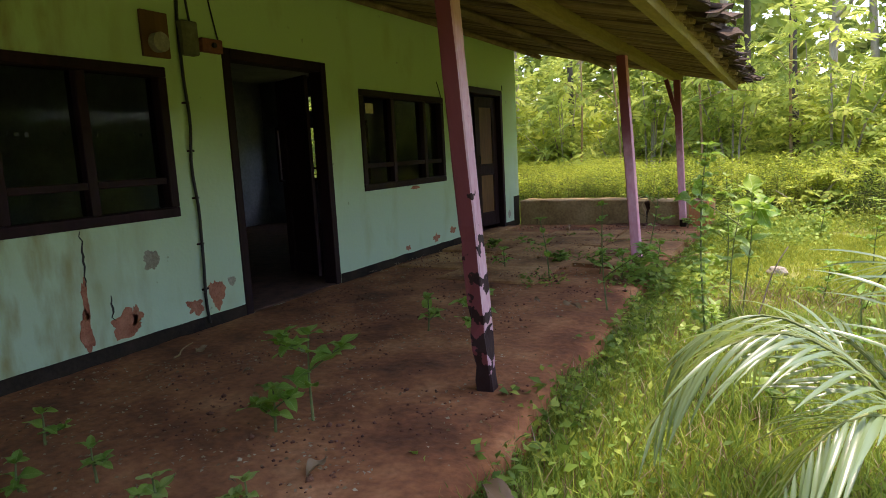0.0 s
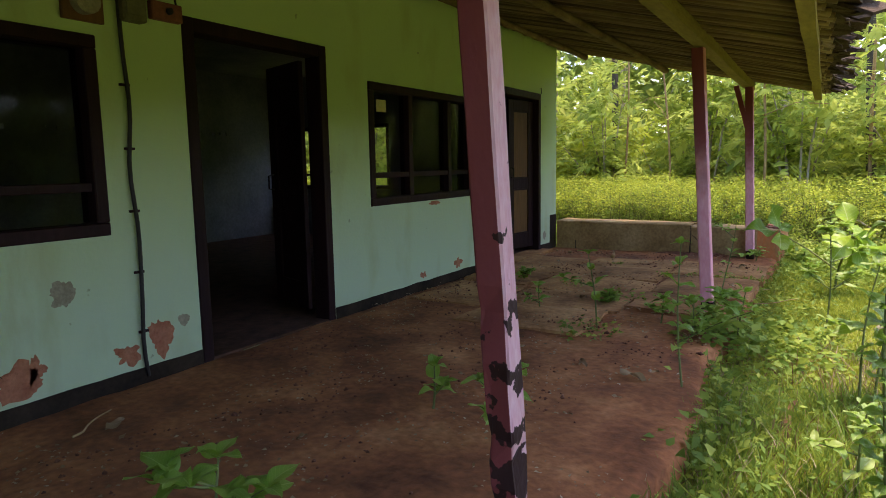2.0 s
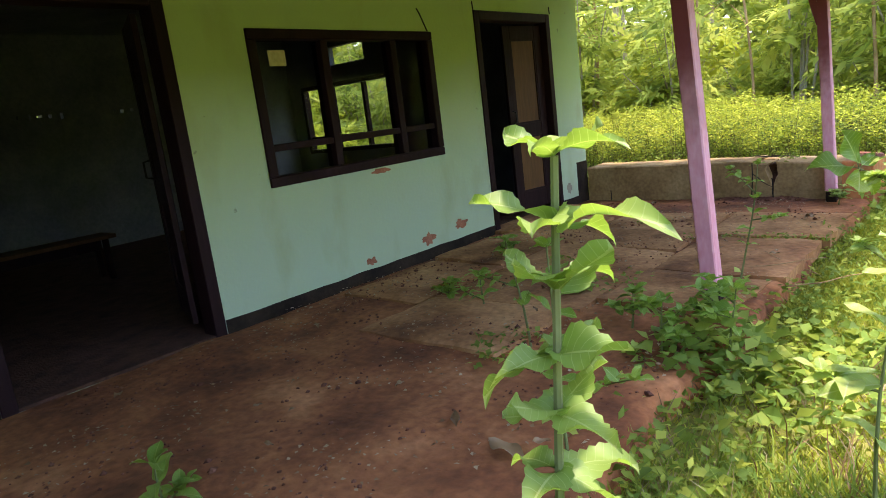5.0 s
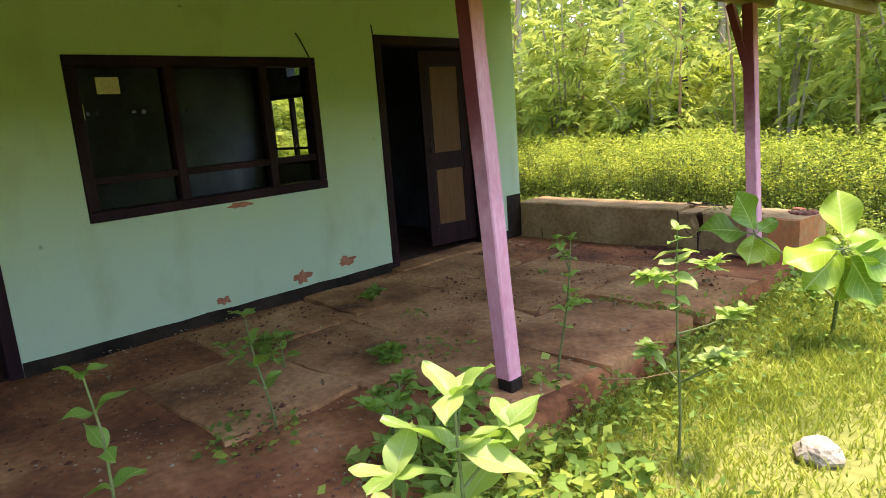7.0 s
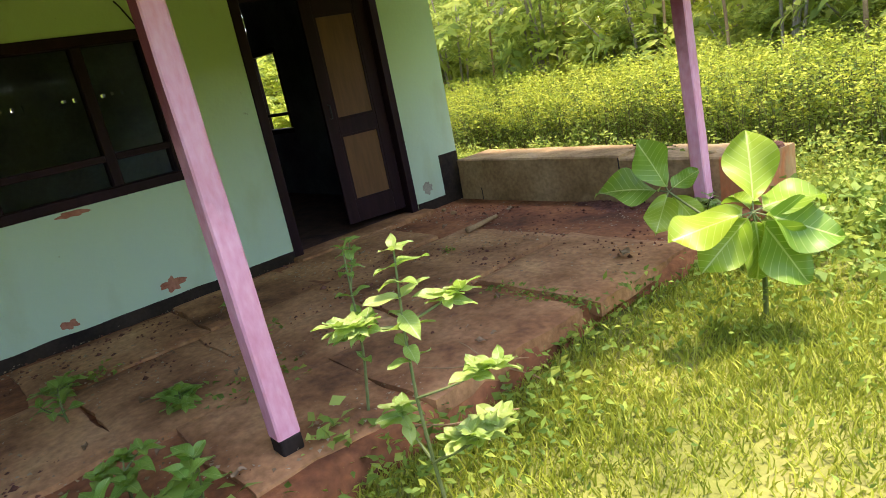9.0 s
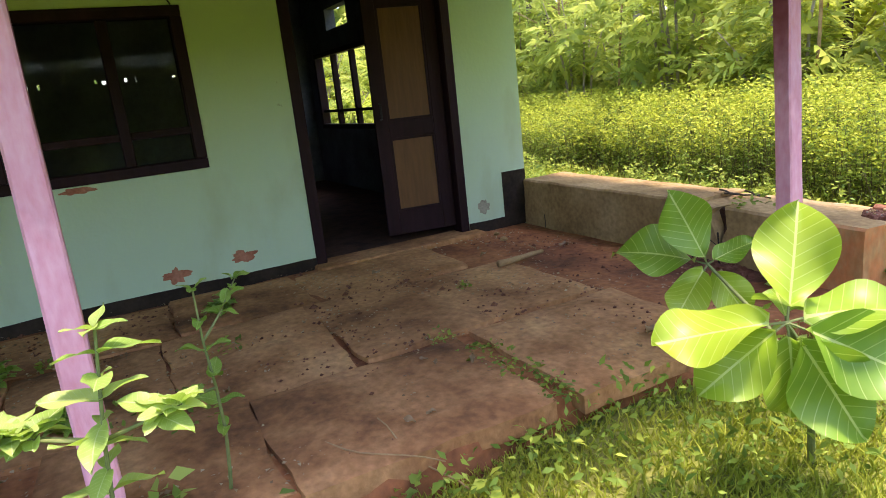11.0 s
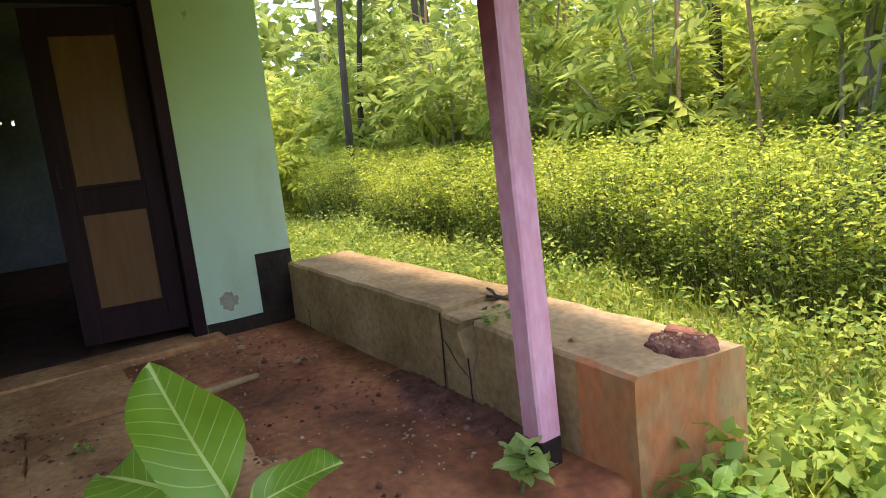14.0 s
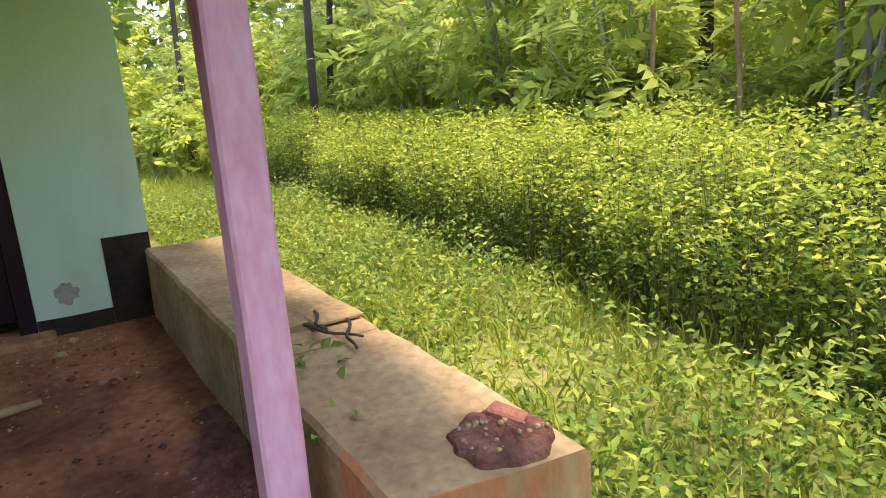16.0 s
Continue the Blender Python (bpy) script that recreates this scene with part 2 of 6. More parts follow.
def add_wear_and_light(m, lit_height, rot):
    """Light goes into the red paint along with bleaching: dark red under the roof, pink on the lit yard side and, to
    the given height, low down.
    rot: bare dark wood in ragged patches on the lower half."""
    n, l = m.node_tree.nodes, m.node_tree.links
    b = n["Principled BSDF"]
    src = b.inputs["Base Color"].links[0].from_socket
    geo = n.new("ShaderNodeNewGeometry")
    sep = n.new("ShaderNodeSeparateXYZ")
    l.new(geo.outputs["Position"], sep.inputs[0])
    nor = n.new("ShaderNodeSeparateXYZ")
    l.new(geo.outputs["Normal"], nor.inputs[0])
    noi = n.new("ShaderNodeTexNoise")
    noi.inputs["Scale"].default_value, noi.inputs["Detail"].default_value = 9, 9
    l.new(geo.outputs["Position"], noi.inputs["Vector"])

    def ranged(socket, a, c, lo=0.0, hi=1.0):
        k = n.new("ShaderNodeMapRange")
        k.interpolation_type = "SMOOTHSTEP"
        for q, val in zip((1, 2, 3, 4), (a, c, lo, hi)):
            k.inputs[q].default_value = val
        l.new(socket, k.inputs[0])
        return k.outputs[0]

    def mixed(fac, a, c):
        k = n.new("ShaderNodeMix")
        k.data_type = "RGBA"
        l.new(fac, k.inputs[0])
        for q, val in ((6, a), (7, c)):
            if isinstance(val, tuple):
                k.inputs[q].default_value = val
            else:
                l.new(val, k.inputs[q])
        return k.outputs[2]

    low = n.new("ShaderNodeMath")
    low.operation = "MULTIPLY_ADD"
    l.new(noi.outputs["Fac"], low.inputs[0])
    low.inputs[1].default_value = 0.5
    l.new(sep.outputs["Z"], low.inputs[2])
    # lower part and yard face drawn lit; the rest stays dark as if shaded
    height = ranged(low.outputs[0], lit_height + 0.65, lit_height - 0.05)
    side = ranged(nor.outputs["X"], 0.3, 0.7, 0.0, 0.75)
    top = n.new("ShaderNodeMath")
    top.operation = "MAXIMUM"
    l.new(height, top.inputs[0])
    l.new(side, top.inputs[1])
    col = mixed(top.outputs[0], (0.23, 0.055, 0.06, 1), src)
    if rot:
        add = n.new("ShaderNodeMath")
        add.operation = "MULTIPLY_ADD"
        l.new(sep.outputs["Z"], add.inputs[0])
        add.inputs[1].default_value = -0.23
        l.new(noi.outputs["Fac"], add.inputs[2])
        col = mixed(ranged(add.outputs[0], 0.40, 0.42), col, (0.035, 0.014, 0.013, 1))
    l.new(col, b.inputs["Base Color"])


add_wear_and_light(M_PINK_ROT, -1.0, True)
add_wear_and_light(M_PINK, 1.05, False)
M_BEAM = ramp_mat("mossy_beam", [(0.3, (0.17, 0.12, 0.035)), (0.7, (0.34, 0.27, 0.075))], 2, 40, 0.8, 0.4, (1, 0.2, 1))
M_SLAT = ramp_mat("old_bamboo", [(0.3, (0.085, 0.05, 0.022)), (0.7, (0.26, 0.18, 0.085))], 3, 40, 0.75, 0.4, (0.2, 1, 1), per_object=0.5)
M_THATCH = ramp_mat("thatch", [(0.3, (0.028, 0.018, 0.013)), (0.7, (0.10, 0.065, 0.04))], 6, 60, 0.97, 1.0, (0.3, 1, 1))
M_BLACK = ramp_mat("black_cable", [(0.3, (0.012, 0.012, 0.012)), (0.7, (0.03, 0.028, 0.025))], 6, 40, 0.6)
M_PAPER = ramp_mat("old_paper", [(0.3, (0.52, 0.47, 0.27)), (0.7, (0.66, 0.60, 0.38))], 6, 40, 0.9, 0.1)
M_STICK = ramp_mat("dry_stick", [(0.3, (0.24, 0.145, 0.065)), (0.7, (0.42, 0.28, 0.135))], 6, 60, 0.85)
M_STONE = ramp_mat("pale_stone", [(0.3, (0.226, 0.19, 0.138)), (0.7, (0.369, 0.33, 0.256))], 8, 50, 0.9, 0.8)
M_BARK = ramp_mat("pale_bark", [(0.3, (0.22, 0.18, 0.12)), (0.7, (0.46, 0.40, 0.30))], 3, 30, 0.95, 0.9, (1, 1, 0.3))
M_BARK_DARK = ramp_mat("dark_bark", [(0.3, (0.035, 0.028, 0.02)), (0.7, (0.11, 0.09, 0.065))], 3, 30, 0.95, 0.9, (1, 1, 0.3))
M_STEM = ramp_mat("green_stem", [(0.3, (0.10, 0.14, 0.04)), (0.7, (0.20, 0.22, 0.08))], 6, 40, 0.7)
L_GRASS = leaf_mat("grass_blade", [(0.2, (0.14, 0.19, 0.02)), (0.5, (0.29, 0.33, 0.03)), (0.8, (0.43, 0.44, 0.07))], rough=0.62, spec=0.25)
L_WEED = leaf_mat("weed_leaf", [(0.2, (0.07, 0.14, 0.022)), (0.5, (0.16, 0.26, 0.04)), (0.8, (0.34, 0.40, 0.06))], rough=0.62, spec=0.25)
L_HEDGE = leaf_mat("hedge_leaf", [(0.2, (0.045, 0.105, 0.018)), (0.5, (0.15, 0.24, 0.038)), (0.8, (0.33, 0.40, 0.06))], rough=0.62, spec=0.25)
L_HEDGE_TOP = leaf_mat("sunlit_young_leaf", [(0.2, (0.258, 0.333, 0.03)), (0.5, (0.405, 0.461, 0.04)), (0.8, (0.534, 0.539, 0.07))], rough=0.62, spec=0.25)
L_BUSH = leaf_mat("bush_leaf", [(0.2, (0.13, 0.20, 0.035)), (0.5, (0.33, 0.41, 0.06)), (0.8, (0.54, 0.56, 0.11))], rough=0.62, through_light=0.5, glow=(0.72, 0.82, 0.22), spec=0.25)
L_TREE = leaf_mat("tree_leaf", [(0.2, (0.07, 0.115, 0.03)), (0.5, (0.20, 0.27, 0.06)), (0.8, (0.38, 0.43, 0.12))], rough=0.62, through_light=0.48, spec=0.25)
L_PALM = leaf_mat("palm_leaflet", [(0.2, (0.09, 0.15, 0.06)), (0.5, (0.17, 0.24, 0.11)), (0.8, (0.30, 0.36, 0.2))], rough=0.3, through_light=0.3, spec=0.7)
L_PALE = leaf_mat("pale_leaf", [(0.2, (0.10, 0.19, 0.03)), (0.5, (0.20, 0.30, 0.05)), (0.8, (0.34, 0.43, 0.09))], rough=0.62, spec=0.25)
L_DRY = leaf_mat("dry_leaf", [(0.2, (0.16, 0.09, 0.04)), (0.5, (0.30, 0.20, 0.10)), (0.8, (0.45, 0.36, 0.22))], through_light=0.15, glow=(0.4, 0.25, 0.1))


# ---- helpers for building ----
def mesh_object(name, bm, mat, parent=None, smooth=False):
    me = bpy.data.meshes.new(name)
    bm.normal_update()
    bm.to_mesh(me)
    bm.free()
    if smooth:
        me.shade_smooth()
    for k in (mat if isinstance(mat, (list, tuple)) else [mat]):
        me.materials.append(k)
    ob = new(name, me)
    if parent is not None:
        ob.parent = parent
    return ob


def part(name, bm, mat, parent, label="", smooth=False):
    ob = mesh_object(name, bm, mat, parent, smooth)
    return tagged(ob, label) if label else ob


def empty(name, x=0, y=0, z=0, rz=0):
    ob = new(name)
    ob.matrix_basis = pose(x, y, z, 0, 0, rz)
    return ob


def box(x0, x1, y0, y1, z0, z1, bevel=0.0, bm=None):
    own = bm is None
    bm = bm or bmesh.new()
    r = bmesh.ops.create_cube(bm, size=1)
    for v in r["verts"]:
        v.co = Vector(((x0 + x1) / 2 + v.co.x * (x1 - x0), (y0 + y1) / 2 + v.co.y * (y1 - y0), (z0 + z1) / 2 + v.co.z * (z1 - z0)))
    if bevel and own:
        bmesh.ops.bevel(bm, geom=bm.edges[:], offset=bevel, segments=1, affect="EDGES")
    return bm


def tube(points, radii, sides=8, bm=None):
    """A tapering tube along points."""
    bm = bm or bmesh.new()
    pts = [Vector(p) for p in points]
    rings = []
    for i, p in enumerate(pts):
        d = (pts[min(i + 1, len(pts) - 1)] - pts[max(i - 1, 0)]).normalized()
        a = d.orthogonal().normalized() if not rings else (last - d * last.dot(d)).normalized()
        last = a
        b = d.cross(a)
        r = radii[i] if isinstance(radii, (list, tuple)) else radii
        rings.append([bm.verts.new(p + (a * math.cos(2 * math.pi * k / sides) + b * math.sin(2 * math.pi * k / sides)) * r) for k in range(sides)])
    for u, v in zip(rings, rings[1:]):
        for k in range(sides):
            bm.faces.new((u[k], u[(k + 1) % sides], v[(k + 1) % sides], v[k]))
    bm.faces.new(rings[0][::-1])
    bm.faces.new(rings[-1])
    return bm


def wobble(bm, size, scale, seed=0.0):
    for v in bm.verts:
        v.co += noise.noise_vector(v.co * scale + Vector((seed, seed * 0.7, 1.3))) * size


def leaves(name, base, direction, normal, length, width, mat, parent=None, fold=0.12, bend=0.15):
    """Many leaves in one mesh: each a folded, bent blade of six corners. Arrays are one row a leaf."""
    base, d, nn = (np.asarray(a, float) for a in (base, direction, normal))
    d = d / np.linalg.norm(d, axis=1, keepdims=True)
    s = np.cross(d, nn)
    s = s / np.maximum(np.linalg.norm(s, axis=1, keepdims=True), 1e-6)
    up = np.cross(s, d)
    L = np.broadcast_to(np.asarray(length, float), len(base))[:, None]
    W = np.broadcast_to(np.asarray(width, float), len(base))[:, None]
    v0 = base
    v1 = base + d * L * 0.4 + s * W * 0.5 + up * W * fold
    v2 = base + d * L * 0.4 - s * W * 0.5 + up * W * fold
    v3 = base + d * L * 0.45
    v4 = base + d * L - up * L * bend
    k = len(base)
    verts = np.stack([v0, v1, v2, v3, v4], 1).reshape(-1, 3)
    o = (np.arange(k) * 5)[:, None]
    tris = np.concatenate([o + np.array([[0, 1, 3]]), o + np.array([[1, 4, 3]]), o + np.array([[0, 3, 2]]), o + np.array([[2, 3, 4]])], 1).reshape(-1, 3)
    return mesh_from(name, verts, tris, mat, parent)


def blades(name, base, direction, normal, length, width, mat, parent=None, bend=0.25):
    """Many thin blades: three corners and a bent tip each."""
    base, d, nn = (np.asarray(a, float) for a in (base, direction, normal))
    d = d / np.linalg.norm(d, axis=1, keepdims=True)
    s = np.cross(d, nn)
    s = s / np.maximum(np.linalg.norm(s, axis=1, keepdims=True), 1e-6)
    L = np.broadcast_to(np.asarray(length, float), len(base))[:, None]
    W = np.broadcast_to(np.asarray(width, float), len(base))[:, None]
    out = nn / np.maximum(np.linalg.norm(nn, axis=1, keepdims=True), 1e-6)
    k = len(base)
    verts = np.stack([base + s * W / 2, base - s * W / 2, base + d * L * 0.6 - s * W * 0.4, base + d * L * 0.6 + s * W * 0.4, base + d * L * 0.95 + out * L * bend], 1).reshape(-1, 3)
    o = (np.arange(k) * 5)[:, None]
    tris = np.concatenate([o + np.array([[0, 1, 2]]), o + np.array([[0, 2, 3]]), o + np.array([[3, 2, 4]])], 1).reshape(-1, 3)
    return mesh_from(name, verts, tris, mat, parent)


def mesh_from(name, verts, tris, mat, parent=None):
    me = bpy.data.meshes.new(name)
    me.vertices.add(len(verts))
    me.vertices.foreach_set("co", np.ascontiguousarray(verts, dtype=np.float32).ravel())
    me.loops.add(len(tris) * 3)
    me.loops.foreach_set("vertex_index", np.ascontiguousarray(tris, dtype=np.int32).ravel())
    me.polygons.add(len(tris))
    me.polygons.foreach_set("loop_start", np.arange(0, len(tris) * 3, 3, dtype=np.int32))
    me.update(calc_edges=True)
    me.materials.append(mat)
    ob = new(name, me)
    if parent is not None:
        ob.parent = parent
    return ob


RNG = np.random.default_rng(7)


def rand_dirs(k, zmin=-0.3, zmax=1.0):
    a = RNG.uniform(0, 2 * np.pi, k)
    z = RNG.uniform(zmin, zmax, k)
    r = np.sqrt(np.maximum(0, 1 - np.minimum(1, np.abs(z)) ** 2))
    return np.stack([np.cos(a) * r, np.sin(a) * r, z], 1)


# ---- ground ----
FLOOR, LAWN = -0.10, -0.25


def ground_height(x, y):
    """Lawn level with low swells; it sinks slightly away from the house."""
    return LAWN + 0.035 * noise.noise(Vector((x * 0.5, y * 0.5, 3.1))) + 0.015 * noise.noise(Vector((x * 2.1, y * 2.1, 8.0)))


def build_ground():
    bm = bmesh.new()
    xs = [-900, -60, -25, -12] + [i * 0.35 for i in range(-24, 34)] + [15, 25, 60, 900]
    ys = [-900, -60, -25, -12] + [i * 0.35 for i in range(-24, 46)] + [20, 30, 60, 900]
    grid = [[bm.verts.new((x, y, ground_height(x, y) - (0.12 if x < 2.6 and -6 < y < 6.4 else 0))) for x in xs] for y in ys]
    for a, b in zip(grid, grid[1:]):
        for i in range(len(xs) - 1):
            bm.faces.new((a[i], a[i + 1], b[i + 1], b[i]))
    ob = mesh_object("ground", bm, M_SOIL, smooth=True)
    tagged(ob, "grassy lawn soil with bare brown earth patches", "ground", kind="structure")


build_ground()


def porch_edge(y):
    """How far the porch reaches from the house wall."""
    return 2.95 + 0.10 * noise.noise(Vector((y * 0.9, 0.3, 0))) + 0.05 * noise.noise(Vector((y * 3.0, 1.3, 0)))


def porch_height(x, y):
    z = FLOOR + 0.012 * noise.noise(Vector((x * 1.3, y * 1.3, 0))) + 0.006 * noise.noise(Vector((x * 6, y * 6, 2)))
    if y < 3.2:
        z += 0.02 * max(0, noise.noise(Vector((x * 2.2, y * 2.2, 5))))
    return z


def build_porch():
    bm = bmesh.new()
    ny, nx = 230, 56
    rows = []
    for j in range(ny + 1):
        y = -5.2 + j * (6.50 + 5.2) / ny
        e = porch_edge(y)
        row = []
        for i in range(nx + 1):
            x = 0.0 + e * i / nx
            row.append(bm.verts.new((x, y, porch_height(x, y) - (0.02 if i == nx else 0))))
        row.append(bm.verts.new((e + 0.03, y, LAWN - 0.15)))
        rows.append(row)
    for a, b in zip(rows, rows[1:]):
        for i in range(len(a) - 1):
            bm.faces.new((a[i], a[i + 1], b[i + 1], b[i]))
    ob = mesh_object("floor_porch", bm, M_DIRT, smooth=True)
    tagged(ob, "dirt-covered cracked concrete verandah floor", "floor", kind="structure")
    return ob


porch = build_porch()


# ---- house walls ----
def wall_boxes(axis, plane0, plane1, a0, a1, z0, z1, openings):
    """A wall along y (axis 'y') or x (axis 'x') as one mesh, with openings (a0, a1, z0, z1) cut through."""
    bm = bmesh.new()
    cuts = sorted({a0, a1, *[o[0] for o in openings], *[o[1] for o in openings]})
    for u, v in zip(cuts, cuts[1:]):
        holes = sorted([(o[2], o[3]) for o in openings if o[0] <= u and o[1] >= v])
        z = z0
        for h0, h1 in holes + [(z1, z1)]:
            if h0 > z + 1e-6:
                if axis == "y":
                    box(plane0, plane1, u, v, z, h0, bm=bm)
                else:
                    box(u, v, plane0, plane1, z, h0, bm=bm)
            z = h1
    bmesh.ops.remove_doubles(bm, verts=bm.verts[:], dist=1e-5)
    return bm


W1 = (-2.52, -0.57, 0.81, 1.91)
D1 = (0.0, 1.35, FLOOR, 2.12)
W2 = (1.895, 3.835, 0.81, 1.91)
D2 = (4.495, 5.90, FLOOR, 2.12)
BACK, TOP = -5.5, 2.80
END = 6.53
GW = (-5.2, -2.92, 0.76, 1.88)
GV = (-4.40, -3.55, 2.14, 2.42)
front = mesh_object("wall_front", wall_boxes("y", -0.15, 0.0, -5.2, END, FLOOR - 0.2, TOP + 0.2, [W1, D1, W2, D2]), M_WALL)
tagged(front, "limewashed wall, green roof shade tinted in above mint, with peeling paint", "wall", kind="structure")
inner = mesh_object("wall_lining", wall_boxes("y", -0.16, -0.151, -5.05, END - 0.15, FLOOR, TOP + 0.2, [W1, D1, W2, D2]), M_INNER)
tagged(inner, "grey plastered inner face of front wall", "wall", kind="structure")
gable = mesh_object("wall_gable", wall_boxes("x", END - 0.15, END, BACK, -0.1505, FLOOR - 0.2, TOP + 0.2, [GW, GV]), M_INNER_SHADED)
tagged(gable, "grey plastered end wall, shade in its colour, with a window and a vent gap above it", "wall", kind="structure")
vents = [(y + 0.013 * ((k * 5) % 4), y + 0.05 + 0.008 * ((k * 7) % 3), 1.715 + 0.008 * ((k * 3) % 5), 1.775 + 0.006 * (k % 4)) for k, y in enumerate( [0.9 + 0.13 * i for i in range(6)] + [2.1 + 0.13 * i for i in range(5)] + [3.3 + 0.13 * i for i in range(5)] + [4.35 + 0.13 * i for i in range(7)])]
backw = mesh_object("wall_back", wall_boxes("y", BACK - 0.15, BACK, -5.2, END, FLOOR - 0.2, TOP + 0.2, vents), M_INNER)
tagged(backw, "grey plastered back wall with a row of vent holes", "wall", kind="structure")
near = mesh_object("wall_near", wall_boxes("x", -5.2, -5.05, BACK, -0.1505, FLOOR - 0.2, TOP + 0.2, []), M_INNER)
tagged(near, "grey plastered cross wall closing the house", "wall", kind="structure")
# unseen wall added behind the walker to keep light off the verandah
blocker = mesh_object("wall_light_blocker", box(0.002, 2.85, -5.35, -5.2, FLOOR - 0.2, 2.12), M_WALL)
tagged(blocker, "unseen added wall shading the near end of the verandah", "wall", kind="structure")
fl = mesh_object("floor", box(BACK, -0.001, -5.05, END - 0.15, FLOOR - 0.2, FLOOR + 0.02), M_DARK_BROWN)
tagged(fl, "dark cement floor of the room", "floor", kind="structure")
ceil = mesh_object("ceiling", box(BACK, -0.16, -5.05, END - 0.151, TOP - 0.02, TOP + 0.1), M_INNER)
tagged(ceil, "grey boarded ceiling of the room", "ceiling", kind="structure")


# ---- windows and doors ----
def window(name, span, columns, label):
    y0, y1, z0, z1 = span
    w = empty(name, 0, y0, z0)
    W, H = y1 - y0, z1 - z0
    fw = 0.075
    for a, b, c, d in ((0, W, H - fw, H), (0, W, 0, fw)):
        part("window_frame", box(-0.13, 0.015, a + 0.002, b - 0.002, c + 0.002, d - 0.002, 0.006), M_WOOD, w)
    for a in (0.002, W - fw - 0.002):
        part("window_frame", box(-0.13, 0.014, a, a + fw, fw, H - fw, 0.006), M_WOOD, w)
    edges = [fw] + [c * W for c in columns] + [W - fw]
    for c in columns:
        part("mullion", box(-0.12, -0.005, c * W - 0.035, c * W + 0.035, fw, H - fw, 0.005), M_WOOD, w)
    for a, b in zip(edges, edges[1:]):
        a2, b2 = (a + 0.035 if a > fw else a), (b - 0.035 if b < W - fw else b)
        part("transom", box(-0.11, -0.012, a2, b2, 0.25, 0.30, 0.005), M_WOOD, w)
        for c, d in ((fw, 0.25), (0.30, H - fw)):
            g = part("pane", box(-0.066, -0.062, a2, b2, c, d), M_GLASS, w, "dusty window glass")
            g.visible_shadow = False
    return tagged(w, label, "window", kind="structure")


window("window_1", W1, (0.36, 0.66), "dark brown timber window with dusty glass panes")
window("window_2", W2, (0.355, 0.745), "dark brown timber window with dusty panes and paper notice")


def gable_window():
    x0, x1, z0, z1 = GW
    w = empty("window_3", x0, END - 0.15, z0)
    W, H = x1 - x0, z1 - z0
    for a, b, c, d in ((0, W, H - 0.07, H), (0, W, 0, 0.07), (0, 0.07, 0.07, H - 0.07), (W - 0.07, W, 0.07, H - 0.07)):
        part("window_frame", box(a + 0.002, b - 0.002, 0.0, 0.12, c + 0.002, d - 0.002, 0.005), M_WOOD, w)
    for c in (0.33, 0.66):
        part("mullion", box(c * W - 0.03, c * W + 0.03, 0.02, 0.1, 0.07, H - 0.07, 0.005), M_WOOD, w)
    for a, b in ((0.07, 0.33 * W - 0.03), (0.33 * W + 0.03, 0.66 * W - 0.03), (0.66 * W + 0.03, W - 0.07)):
        part("transom", box(a, b, 0.03, 0.09, 0.24, 0.28, 0.004), M_WOOD, w)
    tagged(w, "dark timber window without glass in end wall", "window", kind="structure")


gable_window()


def door_leaf(parent, hinge, turn, width, height, panel):
    """A panelled leaf that hangs from its hinge edge and reaches along local -y before turning."""
    d = new("door_leaf")
    d.parent = parent
    d.matrix_basis = pose(*hinge, 0, 0, turn)
    st, t = 0.11, 0.04
    part("stile", box(-t, 0, -st, 0, 0, height, 0.004), M_WOOD, d)
    part("stile", box(-t, 0, -width, -width + st, 0, height, 0.004), M_WOOD, d)
    rails = ((0, 0.2), (0.82, 0.96), (height - 0.14, height))
    for a, b in rails:
        part("rail", box(-t + 0.001, -0.001, -width + st, -st, a, b, 0.004), M_WOOD, d)
    for a, b in ((0.2, 0.82), (0.96, height - 0.14)):
        part("door_panel", box(-t + 0.012, -0.014, -width + st, -st, a, b), panel, d, "faded brown door panel" if panel is M_PANEL else "")
        for c0, c1, e0, e1 in ((-width + st, -st, a, a + 0.02), (-width + st, -st, b - 0.02, b), (-width + st, -width + st + 0.02, a + 0.02, b - 0.02), (-st - 0.02, -st, a + 0.02, b - 0.02)):
            part("bead", box(-0.014, -0.004, c0, c1, e0, e1), M_WOOD, d)
    part("handle", tube([(0.0, -width + 0.05, 0.98), (0.045, -width + 0.05, 0.99), (0.045, -width + 0.05, 1.10), (0.0, -width + 0.05, 1.11)], 0.008), M_BLACK, d, "small dark pull handle")
    return d


def door(name, span, leaves_turn, label, panel):
    y0, y1, z0, z1 = span
    d = empty(name, 0, y0, 0)
    W, H = y1 - y0, z1
    part("door_frame", box(-0.14, 0.012, 0.002, 0.085, z0, H - 0.002, 0.005), M_WOOD, d)
    part("door_frame", box(-0.14, 0.012, W - 0.085, W - 0.002, z0, H - 0.002, 0.005), M_WOOD, d)
    part("door_frame", box(-0.14, 0.011, 0.085, W - 0.085, H - 0.09, H - 0.002, 0.005), M_WOOD, d)
    w = (W - 0.18) / 2
    for side, turn in leaves_turn:
        if side == "far":
            door_leaf(d, (-0.16, W - 0.145, 0.0) if 60 < abs(turn) < 120 else (-0.07, W - 0.09, 0.0), turn, w, H - 0.11, panel)
        else:
            door_leaf(d, (-0.07 if abs(turn) > 60 else -0.18, 0.09, 0.0), turn, w, H - 0.11, panel)
    tagged(d, label, "door", kind="structure")


